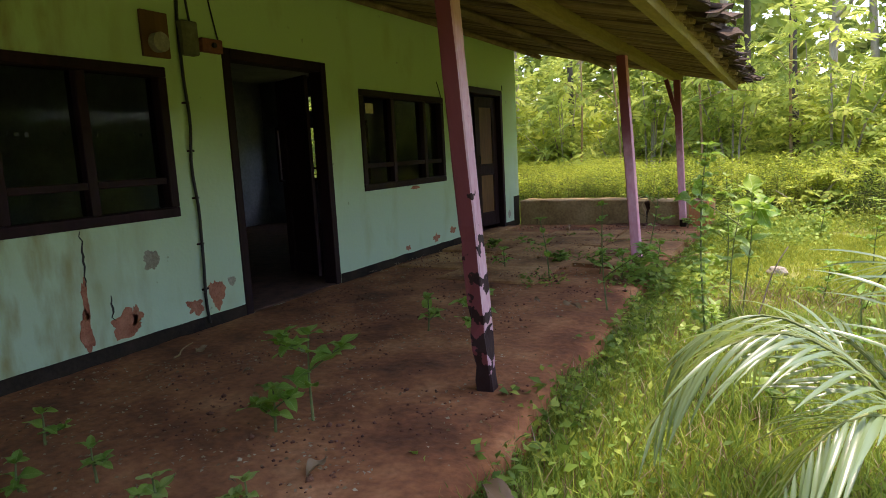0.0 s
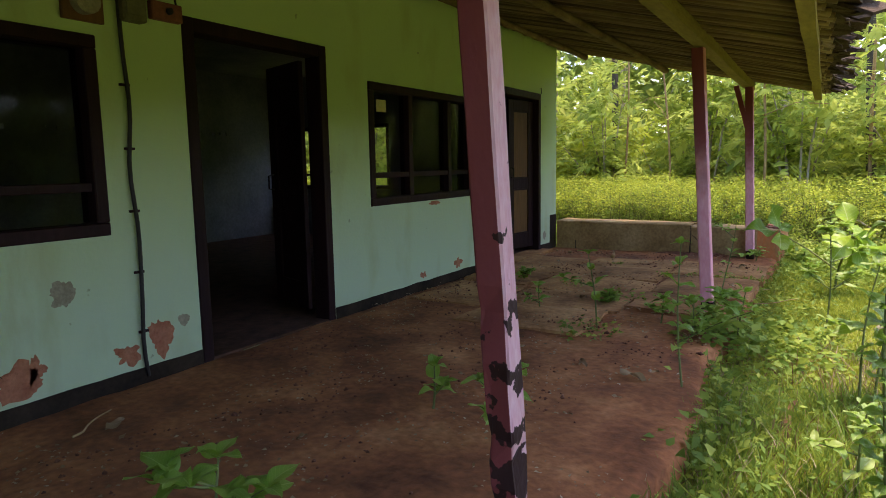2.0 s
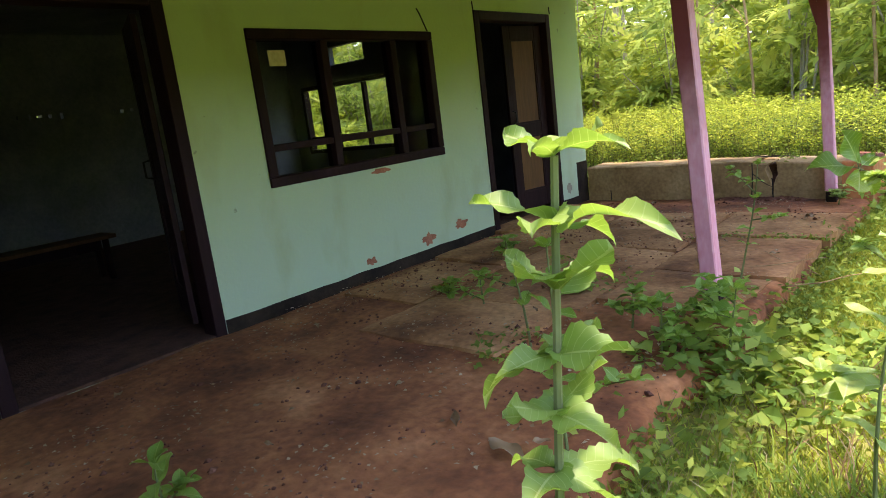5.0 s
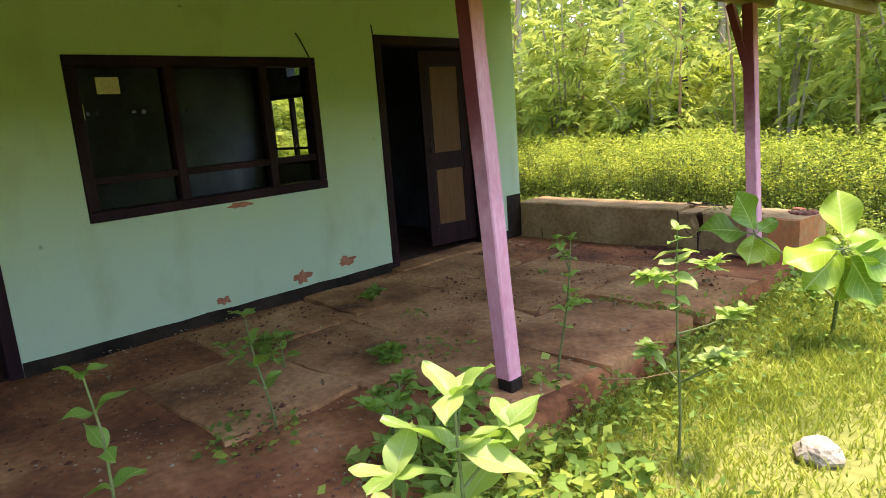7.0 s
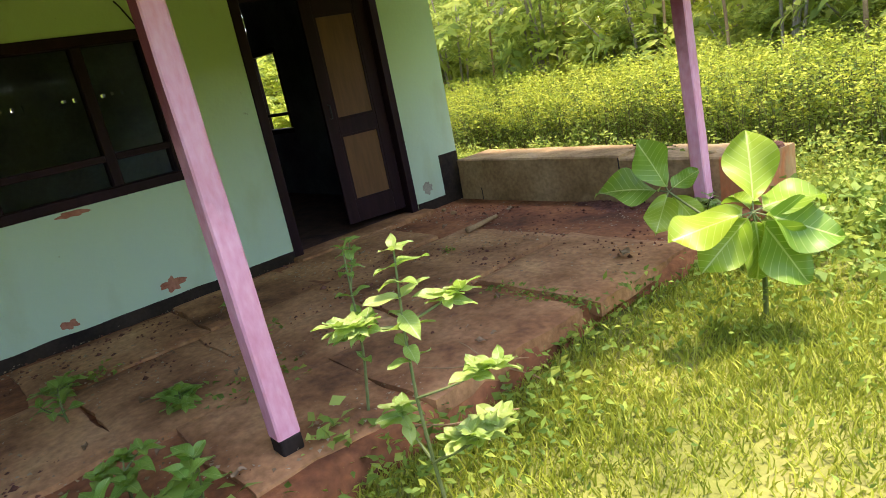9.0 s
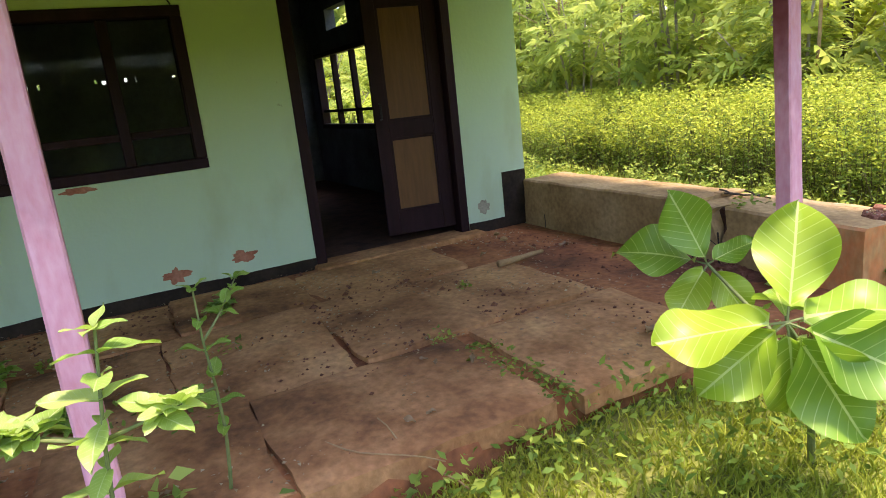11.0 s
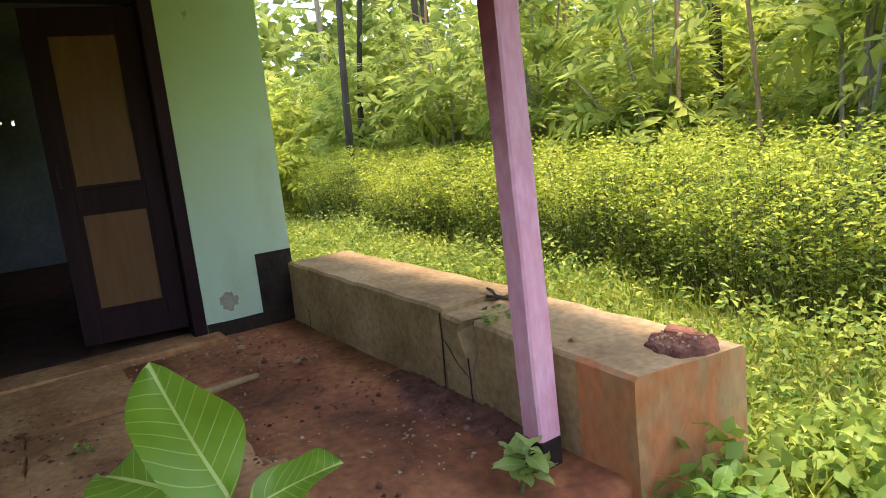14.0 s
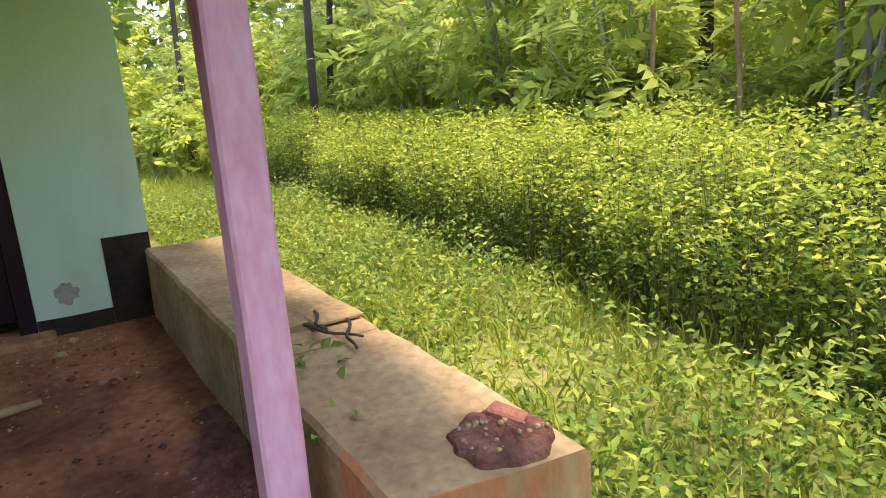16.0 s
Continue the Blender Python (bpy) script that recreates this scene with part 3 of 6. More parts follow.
door("door_1", D1, (("far", -110), ("near", -6)), "dark timber double door frame with leaves swung open inside", M_WOOD)
door("door_2", D2, (("far", -9), ("near", -6)), "dark timber double door with brown panels, half open", M_PANEL)


# ---- posts ----
POSTS = [(2.64, -0.905, -0.045, -0.040), (2.69, 2.946, -0.067, 0.004), (2.70, 6.38, -0.044, 0.011)]
POST_H = 2.17


def post(x, y, lx, ly, rot, label, braces=False):
    """A square post that leans by lx, ly a metre."""
    p = empty("verandah_post", x, y, FLOOR)
    h, w = POST_H, 0.049
    bm = bmesh.new()
    z0 = -0.03 if rot else 0.10
    n = 26
    rings = []
    for i in range(n + 1):
        z = z0 + (h - z0) * i / n
        c = 0.008
        q = [(-w + c, -w), (w - c, -w), (w, -w + c), (w, w - c), (w - c, w), (-w + c, w), (-w, w - c), (-w, -w + c)]
        ring = []
        for a, b in q:
            v = noise.noise_vector(Vector((a * 30 + x, b * 30 + y, z * 3)))
            eat = 0.0
            if rot and z < 0.9:
                eat = max(0.0, noise.noise(Vector((a * 18, b * 18, z * 6 + 3))) - 0.05) * 0.05
            ring.append(bm.verts.new((a * (1 - eat / w) + v.x * 0.003 + lx * z, b * (1 - eat / w) + v.y * 0.003 + ly * z, z)))
        rings.append(ring)
    for u, v in zip(rings, rings[1:]):
        for k in range(8):
            bm.faces.new((u[k], u[(k + 1) % 8], v[(k + 1) % 8], v[k]))
    bm.faces.new(rings[0][::-1])
    bm.faces.new(rings[-1])
    part("shaft", bm, M_PINK_ROT if rot else M_PINK, p)
    if not rot:
        part("foot", box(-w + 0.002, w - 0.002, -w + 0.002, w - 0.002, -0.16, 0.0985, 0.006), M_SKIRT, p, "black painted post foot")
    if braces:
        part("brace", tube([(lx * (h - 0.42) - 0.02, 0.0, h - 0.50), (lx * h - 0.15, 0.0, h + 0.02)], 0.042, 4), M_PINK, p)
    return tagged(p, label, "post", group="verandah posts")


post(*POSTS[0], True, "pink painted square timber post with rotten base")
post(*POSTS[1], False, "pink painted square timber post among weeds")
post(*POSTS[2], False, "pink painted square timber post with brace and black foot", True)


# ---- verandah roof ----
SLOPE, ROOF_Y0, ROOF_Y1, ROOF_X = -0.25, -5.3, 6.95, 3.5


def roof_z(x):
    return 2.83 + SLOPE * x


def verandah_roof():
    r = empty("verandah_roof", 0, 0, 2.83)
    bm = bmesh.new()
    nx, ny = 30, 80
    top = []
    for j in range(ny + 1):
        y = ROOF_Y0 + (ROOF_Y1 + 0.15 - ROOF_Y0) * j / ny
        row = []
        for i in range(nx + 1):
            x = -1.2 + (ROOF_X + 1.25) * i / nx
            ex = x + (0.16 * noise.noise(Vector((y * 3.1, 2.2, 0))) if i == nx else 0)
            ey = y + (0.12 * noise.noise(Vector((x * 4.1, 7.2, 0))) if j == ny else 0)
            row.append((ex, ey, roof_z(ex) - 2.83 + 0.055 + 0.012 * noise.noise(Vector((x * 2, y * 2, 0)))))
        top.append(row)
    lo = [[bm.verts.new(p) for p in row] for row in top]
    hi = [[bm.verts.new((p[0], p[1], p[2] + 0.06 + 0.03 * noise.noise(Vector((p[0] * 5, p[1] * 5, 1))))) for p in row] for row in top]
    for j in range(ny):
        for i in range(nx):
            bm.faces.new((lo[j][i], lo[j + 1][i], lo[j + 1][i + 1], lo[j][i + 1]))
            bm.faces.new((hi[j][i], hi[j][i + 1], hi[j + 1][i + 1], hi[j + 1][i]))
    for j in range(ny):
        bm.faces.new((lo[j][nx], lo[j + 1][nx], hi[j + 1][nx], hi[j][nx]))
        bm.faces.new((lo[j + 1][0], lo[j][0], hi[j][0], hi[j + 1][0]))
    for i in range(nx):
        bm.faces.new((lo[ny][i], hi[ny][i], hi[ny][i + 1], lo[ny][i + 1]))
        bm.faces.new((lo[0][i + 1], hi[0][i + 1], hi[0][i], lo[0][i]))
    part("thatch", bm, M_THATCH, r, "dark weathered thatch")
    # bamboo slats down the slope, close together
    meshes = []
    rnd = random.Random(5)
    for k in range(6):
        b = tube([(-0.25 + 3.7 * i / 6, 0.012 * math.sin(i * 1.7 + k), SLOPE * (-0.25 + 3.7 * i / 6) + 0.004 * math.sin(i * 2.3 + k)) for i in range(7)], [0.017 + 0.003 * ((i + k) % 3) for i in range(7)], 6)
        me = bpy.data.meshes.new("slat")
        b.to_mesh(me)
        b.free()
        me.materials.append(M_SLAT)
        me.shade_smooth()
        meshes.append(me)
    y = ROOF_Y0
    while y < ROOF_Y1:
        s = new("slat", meshes[rnd.randrange(6)])
        s.parent = r
        s.matrix_basis = pose(rnd.uniform(-0.04, 0.05), y, 0.018 + rnd.uniform(-0.006, 0.006), 0, 0, rnd.uniform(-0.7, 0.7))
        y += rnd.uniform(0.045, 0.075)
    for x, rad in ((0.35, 0.04), (1.5, 0.04)):
        part("purlin", tube([(x, ROOF_Y0 + 0.1 + i * 1.2, roof_z(x) - 2.83 - 0.045 + 0.01 * math.sin(i)) for i in range(11)], rad, 8), M_SLAT, r)
    for x, a, b in ((2.57, 0.05, 0.10), (3.36, 0.04, 0.075)):
        bm = bmesh.new()
        z = roof_z(x) - 2.83 - 0.012
        box(x - a, x + a, ROOF_Y0 + 0.05, ROOF_Y1 + 0.02, z - b, z, bm=bm)
        for c in range(1, 24):
            bmesh.ops.bisect_plane(bm, geom=bm.verts[:] + bm.edges[:] + bm.faces[:], plane_co=(0, ROOF_Y0 + c * 0.5, 0), plane_no=(0, 1, 0))
        wobble(bm, 0.012, 1.3, x)
        part("eave_beam", bm, M_BEAM, r, "mossy yellow-brown eave beam")
    # ragged straw at the eave and the open end
    k = 1100
    ys = RNG.uniform(ROOF_Y0, ROOF_Y1 + 0.1, k)
    xs = np.full(k, ROOF_X) + RNG.uniform(-0.15, 0.05, k)
    e = 350
    ys[:e] = ROOF_Y1 + RNG.uniform(-0.05, 0.12, e)
    xs[:e] = RNG.uniform(-1.0, ROOF_X, e)
    base = np.stack([xs, ys, 2.83 + SLOPE * xs - 2.83 + RNG.uniform(0.05, 0.14, k)], 1)
    d = np.stack([np.full(k, 1.0), RNG.normal(0, 0.25, k), RNG.normal(-0.35, 0.25, k)], 1)
    d[:e] = np.stack([RNG.normal(0.2, 0.3, e), np.full(e, 1.0), RNG.normal(-0.2, 0.3, e)], 1)
    straw = blades("straw_fringe", base, d, rand_dirs(k), RNG.uniform(0.05, 0.18, k), 0.012, M_THATCH, r)
    tagged(straw, "ragged straw fringe", kind="stuff")
    shard = []
    for q in range(5):
        b = box(-0.10, 0.12, -0.07, 0.08, -0.009, 0.009)
        bmesh.ops.subdivide_edges(b, edges=b.edges[:], cuts=2, use_grid_fill=True)
        wobble(b, 0.035, 9, q * 3.3)
        me = bpy.data.meshes.new("broken_tile")
        b.to_mesh(me)
        b.free()
        me.materials.append(M_THATCH)
        shard.append(me)
    for q in range(130):
        yy = rnd.uniform(ROOF_Y0, ROOF_Y1 + 0.1)
        xx = ROOF_X + rnd.uniform(-0.14, 0.10)
        o = new("broken_tile", shard[rnd.randrange(5)])
        o.parent = r
        o.matrix_basis = pose(xx, yy, SLOPE * xx + rnd.uniform(0.06, 0.13), rnd.uniform(-14, 14), 14 + rnd.uniform(-14, 14), rnd.uniform(-35, 35)) @ Matrix.Scale(rnd.uniform(0.7, 1.5), 4)
    tagged(r, "sloping verandah roof of bamboo slats and dark thatch", "roof")


verandah_roof()


def house_roof():
    r = empty("house_roof", 0, 0, TOP + 0.2)
    bm = bmesh.new()
    box(BACK - 0.6, -0.0, -5.6, END + 0.55, 0.12, 0.2, bm=bm)
    part("roof_deck", bm, M_THATCH, r)
    tagged(r, "low dark weathered roof over the house", "roof")


house_roof()


# ---- low end wall of the porch ----
def bench_wall():
    b = empty("low_wall", 0, 6.49, 0)
    D, base = 0.47, -0.42

    def block(x0, x1, z0, z1, mat, dy=0.0, left=(0.0, 0.0), right=(0.0, 0.0), skew=0.0):
        """A run of the wall; left and right: how deep, and round what height, a bite is broken out of that end."""
        bm = bmesh.new()
        n = max(4, int((x1 - x0) / 0.05))
        ring = []
        for i in range(n + 1):
            x = x0 + (x1 - x0) * i / n
            top = z0 + (z1 - z0) * i / n
            front = [(0.0, base + (top - 0.015 - base) * j / 16) for j in range(17)]
            row = []
            for y, z in front + [(0.015, top), (D * 0.3, top), (D * 0.65, top), (D - 0.015, top), (D, top - 0.015), (D, base)]:
                q = x
                for (depth, zc), away, sign in ((left, x - x0, 1), (right, x1 - x, -1)):
                    worn = depth * math.exp(-((z - zc) / 0.085) ** 2) * max(0.0, 1 - y / (0.8 * D)) + 0.010 * noise.noise(Vector((x0 * 9, y * 9, z * 14)))
                    q += sign * worn * max(0.0, 1 - away / 0.2)
                row.append(bm.verts.new((q + skew * y / D * i / n, y + dy, z)))
            ring.append(row)
        for u, v in zip(ring, ring[1:]):
            for k in range(len(u) - 1):
                bm.faces.new((u[k], v[k], v[k + 1], u[k + 1]))
        bm.faces.new(ring[0])
        bm.faces.new(ring[-1][::-1])
        for q in bm.verts:
            w = noise.noise_vector(Vector((q.co.x * 5, q.co.y * 5, q.co.z * 5 + x0)))
            q.co += Vector((0, w.y * 0.008, w.z * 0.008))
        return part("block", bm, mat, b)

    block(0.03, 1.943, 0.305, 0.300, M_CONC)
    block(1.953, 2.135, 0.278, 0.272, M_CONC, -0.004, right=(0.075, 0.19))
    end = block(2.150, 3.02, 0.285, 0.262, M_CONC, 0.005, left=(0.07, 0.20), skew=0.08)
    end.data.materials.append(M_CONC_RED)
    for f in end.data.polygons:
        if f.normal.x > 0.6 or (f.normal.y < -0.6 and f.center.x > 2.75):
            f.material_index = 1
    for pts in (((1.948, 0.285), (1.951, 0.15), (1.945, 0.03), (1.938, -0.09)), ((2.140, 0.12), (2.146, 0.03), (2.143, -0.04), (2.15, -0.09)), ((1.95, 0.17), (2.00, 0.135), (2.05, 0.08), (2.10, 0.05), (2.14, 0.03)), ((0.33, 0.02), (0.335, -0.04), (0.33, -0.1))):
        bm = bmesh.new()
        ends = [(bm.verts.new((x - 0.006, -0.012, z)), bm.verts.new((x + 0.006, -0.012, z))) for x, z in pts]
        for a, c in zip(ends, ends[1:]):
            bm.faces.new((a[0], a[1], c[1], c[0]))
        part("crack", bm, M_BLACK, b)
    # dark box set in the broken hole, coloured to read as its shade
    part("hole_shade", box(2.03, 2.26, 0.06, D - 0.04, base + 0.02, 0.262, 0.01), M_DARK_BROWN, b, "dark fill standing in for shade in the broken hole")
    part("broken_cap", box(1.88, 1.99, 0.26, D - 0.02, 0.290, 0.309, 0.006), M_CONC, b)
    part("broken_cap", box(1.98, 2.10, 0.30, D - 0.02, 0.262, 0.284, 0.008), M_CONC, b)
    tagged(b, "low cracked concrete bench wall closing the porch", "low wall")


bench_wall()


# ---- wall details ----
def skirting(name, y0, y1):
    bm = bmesh.new()
    n = int((y1 - y0) / 0.08) + 1
    rows = []
    for i in range(n + 1):
        y = y0 + (y1 - y0) * i / n
        top = -0.004 + 0.008 * noise.noise(Vector((y * 4, 9, 0)))
        rows.append([bm.verts.new((0.009, y, FLOOR - 0.03)), bm.verts.new((0.008, y, top)), bm.verts.new((0.0, y, top))])
    for a, b in zip(rows, rows[1:]):
        bm.faces.new((a[0], b[0], b[1], a[1]))
        bm.faces.new((a[1], b[1], b[2], a[2]))
    tagged(mesh_object(name, bm, M_SKIRT), "black painted plinth strip along wall foot", "baseboard", kind="structure")


skirting("baseboard_1", -5.2, -0.002)
skirting("baseboard_2", 1.352, 4.493)
skirting("baseboard_3", 5.902, 6.279)
tagged(mesh_object("trim_corner", box(-0.0, 0.006, 6.28, END - 0.001, FLOOR, 0.40), M_SKIRT), "black painted square at the wall corner", "trim", kind="structure")


def blotch(name, y, z, ry, rz, mat, seed, label, category, lobes=0.45):
    """A flat ragged patch where the paint has come off, a hair above the wall."""
    bm = bmesh.new()
    k = 40
    ring = []
    for i in range(k):
        a = 2 * math.pi * i / k
        r = 1 + lobes * noise.noise(Vector((math.cos(a) * 1.6 + seed, math.sin(a) * 1.6, seed))) + 0.25 * noise.noise(Vector((math.cos(a) * 5 + seed, math.sin(a) * 5, 2)))
        ring.append(bm.verts.new((0.0025, y + math.cos(a) * ry * r, z + math.sin(a) * rz * r)))
    bm.faces.new(ring)
    tagged(mesh_object(name, bm, mat), label, category)


PEEL = "bare reddish plaster where the green paint peeled off"
for i, (y, z, ry, rz) in enumerate([(-1.42, 0.13, 0.045, 0.12), (-1.40, 0.36, 0.025, 0.12), (-1.12, 0.11, 0.13, 0.09), (-1.04, 0.15, 0.05, 0.06), (-0.30, 0.13, 0.075, 0.12), (-0.53, 0.10, 0.07, 0.06), (3.46, 0.085, 0.085, 0.055), (3.96, 0.125, 0.09, 0.045), (2.75, 0.06, 0.05, 0.035), (3.0, 0.78, 0.10, 0.02)]):
    blotch("peeled_patch", y, z, ry, rz, M_BRICK, 3.1 * i + 1, PEEL, "patch", 0.7)
for i, (y, z, ry, rz) in enumerate([(6.06, 0.13, 0.06, 0.06), (-0.87, 0.52, 0.07, 0.07), (-0.13, 0.22, 0.04, 0.04)]):
    blotch("mould_spot", y, z, ry, rz, M_RENDER_GREY, 5.7 * i + 2, "grey-brown mould spot on the mint wall", "patch", 0.5)


def crack(points):
    bm = bmesh.new()
    rows = []
    for i, (y, z) in enumerate(points):
        w = 0.006 * (1 - abs(2 * i / (len(points) - 1) - 1)) + 0.003
        rows.append((bm.verts.new((0.003, y - w, z)), bm.verts.new((0.003, y + w, z))))
    for a, b in zip(rows, rows[1:]):
        bm.faces.new((a[0], a[1], b[1], b[0]))
    tagged(mesh_object("wall_crack", bm, M_BLACK), "thin dark crack running down the wall", "crack")


crack([(-1.38 + 0.012 * noise.noise(Vector((i * 1.7, 0, 0))) * 2, 0.80 - 0.033 * i) for i in range(12)])
crack([(-1.22 + 0.03 * noise.noise(Vector((i * 0.9, 4, 0))), 0.34 - 0.03 * i) for i in range(7)])


def wall_cable():
    c = empty("wall_cable", 0.01, -0.42, 2.0)
    part("sheath", tube([(0.012 + 0.006 * math.sin(i * 1.3), 0.0 + 0.012 * math.sin(i * 0.8) + (0.06 - 0.05 * i if i < 2 else 0.0), 0.75 - 0.117 * i) for i in range(25)], 0.012, 8), M_BLACK, c)
    for i in range(5):
        part("clip", box(0.0 - 0.009, 0.012, -0.03, 0.03, -0.35 - 0.36 * i, -0.335 - 0.36 * i, 0.002), M_WOOD, c)
    tagged(c, "black electric cable clipped down the wall", "cable")


wall_cable()


def meter_boards():
    b = empty("meter_board", 0, -0.62, 2.10)
    part("backboard", box(0.001, 0.03, -0.13, 0.10, -0.13, 0.19, 0.004), M_PANEL, b)
    part("meter", tube([(0.03, -0.02, -0.03), (0.09, -0.02, -0.03)], 0.07, 16), M_RENDER_GREY, b, "dusty yellowed round meter")
    tagged(b, "dark wooden board with dusty electricity meter", "meter board")
    s = empty("switch_box", 0, -0.36, 2.14)
    part("case", box(0.001, 0.08, -0.075, 0.075, -0.13, 0.12, 0.01), M_BOX, s)
    part("lid", box(0.08, 0.09, -0.06, 0.06, -0.10, 0.09, 0.004), M_BOX, s)
    part("inlet", tube([(0.04, 0.03, 0.12), (0.03, 0.02, 0.3), (0.02, 0.0, 0.6)], 0.009, 6), M_BLACK, s, "black feed cable")
    tagged(s, "grey dusty switch box with cable above", "switch box")
    r = empty("fuse_box", 0, -0.12, 2.11)
    part("case", box(0.001, 0.05, -0.11, 0.10, -0.055, 0.05, 0.006), M_RUST, r)
    part("knob", tube([(0.05, 0.0, 0.0), (0.07, 0.0, 0.0)], 0.02, 10), M_BLACK, r)
    part("wire", tube([(0.02, 0.08, 0.05), (0.015, 0.03, 0.3), (0.012, -0.02, 0.62)], 0.006, 6), M_BLACK, r, "thin black wire")
    tagged(r, "rust-red wooden fuse box beside the door head", "fuse box")


meter_boards()
for pts in ([(3.67, 2.10), (3.70, 2.06), (3.78, 1.91)], [(4.48, 2.20), (4.49, 2.12)], [(5.90, 2.20), (5.91, 2.12)]):
    w = mesh_object("wire_stub", tube([(0.012, y, z) for y, z in pts], 0.006, 6), M_BLACK)
    tagged(w, "short black wire stub sticking from wall", "wire")


def notice(y0, y1, z0, z1, mat, label):
    n = mesh_object("paper_notice", box(-0.060, -0.0585, y0, y1, z0, z1), mat)
    tagged(n, label, "notice")


notice(2.10, 2.25, 1.66, 1.77, M_PAPER, "yellowed paper notice stuck to window glass")
notice(1.99, 2.0, 1.5, 1.6, M_PAPER, "torn strip of yellowed paper on glass")


def room_bench():
    t = empty("wooden_bench", -3.2, 1.2, FLOOR + 0.02)
    part("seat", box(-0.18, 0.18, -0.8, 0.8, 0.42, 0.46, 0.005), M_PANEL, t)
    part("apron", box(-0.02, 0.02, -0.7, 0.7, 0.30, 0.42, 0.004), M_WOOD, t)
    for x in (-0.13, 0.13):
        for y in (-0.7, 0.7):
            part("leg", box(x - 0.025, x + 0.025, y - 0.025, y + 0.025, 0, 0.42, 0.003), M_WOOD, t)
    tagged(t, "plain wooden bench standing in the dark room", "bench")


room_bench()


# ---- plants ----
def veined_leaf(name, low, high, vein, rough=0.3, through_light=0.4, glow=(0.45, 0.72, 0.05), rows=9.0):
    """A single broad leaf: pale midrib and side veins from the leaf's own coordinates, blotches, shine and light through it."""
    m = bpy.data.materials.new(name)
    m.use_nodes = True
    n, l = m.node_tree.nodes, m.node_tree.links
    b = n["Principled BSDF"]
    b.inputs["Roughness"].default_value = rough
    b.inputs["Specular IOR Level"].default_value = 0.38
    tc = n.new("ShaderNodeTexCoord")
    sep = n.new("ShaderNodeSeparateXYZ")
    l.new(tc.outputs["Object"], sep.inputs[0])

    def math_node(op, a, c=None, d=None):
        k = n.new("ShaderNodeMath")
        k.operation = op
        for i, v in enumerate((a, c, d)):
            if v is None:
                continue
            if isinstance(v, (int, float)):
                k.inputs[i].default_value = v
            else:
                l.new(v, k.inputs[i])
        return k.outputs[0]

    ax = math_node("ABSOLUTE", sep.outputs["X"])
    rib = math_node("LESS_THAN", ax, 0.011)
    ph = math_node("MULTIPLY_ADD", ax, -0.75, sep.outputs["Y"])
    fr = math_node("FRACT", math_node("MULTIPLY", ph, rows))
    side = math_node("LESS_THAN", fr, 0.085)
    side = math_node("MULTIPLY", side, 0.55)
    veins = math_node("MAXIMUM", rib, side)
    noi = n.new("ShaderNodeTexNoise")
    noi.inputs["Scale"].default_value = 5.0
    l.new(tc.outputs["Object"], noi.inputs["Vector"])
    info = n.new("ShaderNodeObjectInfo")
    f = math_node("MULTIPLY_ADD", info.outputs["Random"], 0.7, math_node("MULTIPLY", noi.outputs["Fac"], 0.4))
    mix = n.new("ShaderNodeMix")
    mix.data_type = "RGBA"
    mix.inputs[6].default_value, mix.inputs[7].default_value = (*low, 1), (*high, 1)
    l.new(f, mix.inputs[0])
    vm = n.new("ShaderNodeMix")
    vm.data_type = "RGBA"
    l.new(veins, vm.inputs[0])
    l.new(mix.outputs[2], vm.inputs[6])
    vm.inputs[7].default_value = (*vein, 1)
    l.new(vm.outputs[2], b.inputs["Base Color"])
    bp = n.new("ShaderNodeBump")
    bp.inputs["Strength"].default_value, bp.inputs["Distance"].default_value = 0.6, 0.02
    l.new(math_node("SUBTRACT", 1.0, veins), bp.inputs["Height"])
    l.new(bp.outputs[0], b.inputs["Normal"])
    tr = n.new("ShaderNodeBsdfTranslucent")
    gm = n.new("ShaderNodeMix")
    gm.data_type = "RGBA"
    gm.inputs[0].default_value = 0.5
    l.new(vm.outputs[2], gm.inputs[6])
    gm.inputs[7].default_value = (*glow, 1)
    l.new(gm.outputs[2], tr.inputs[0])
    ms = n.new("ShaderNodeMixShader")
    ms.inputs[0].default_value = through_light
    l.new(b.outputs[0], ms.inputs[1])
    l.new(tr.outputs[0], ms.inputs[2])
    l.new(ms.outputs[0], n["Material Output"].inputs[0])
    return m


V_GLOSSY = veined_leaf("glossy_veined_leaf", (0.08, 0.21, 0.02), (0.30, 0.41, 0.03), (0.46, 0.54, 0.16), rough=0.42, through_light=0.32)
V_PALE = veined_leaf("pale_veined_leaf", (0.17, 0.30, 0.05), (0.40, 0.48, 0.14), (0.42, 0.50, 0.22), rough=0.45)
V_WEED = veined_leaf("weed_veined_leaf", (0.09, 0.22, 0.03), (0.26, 0.40, 0.07), (0.34, 0.46, 0.14), rough=0.45)


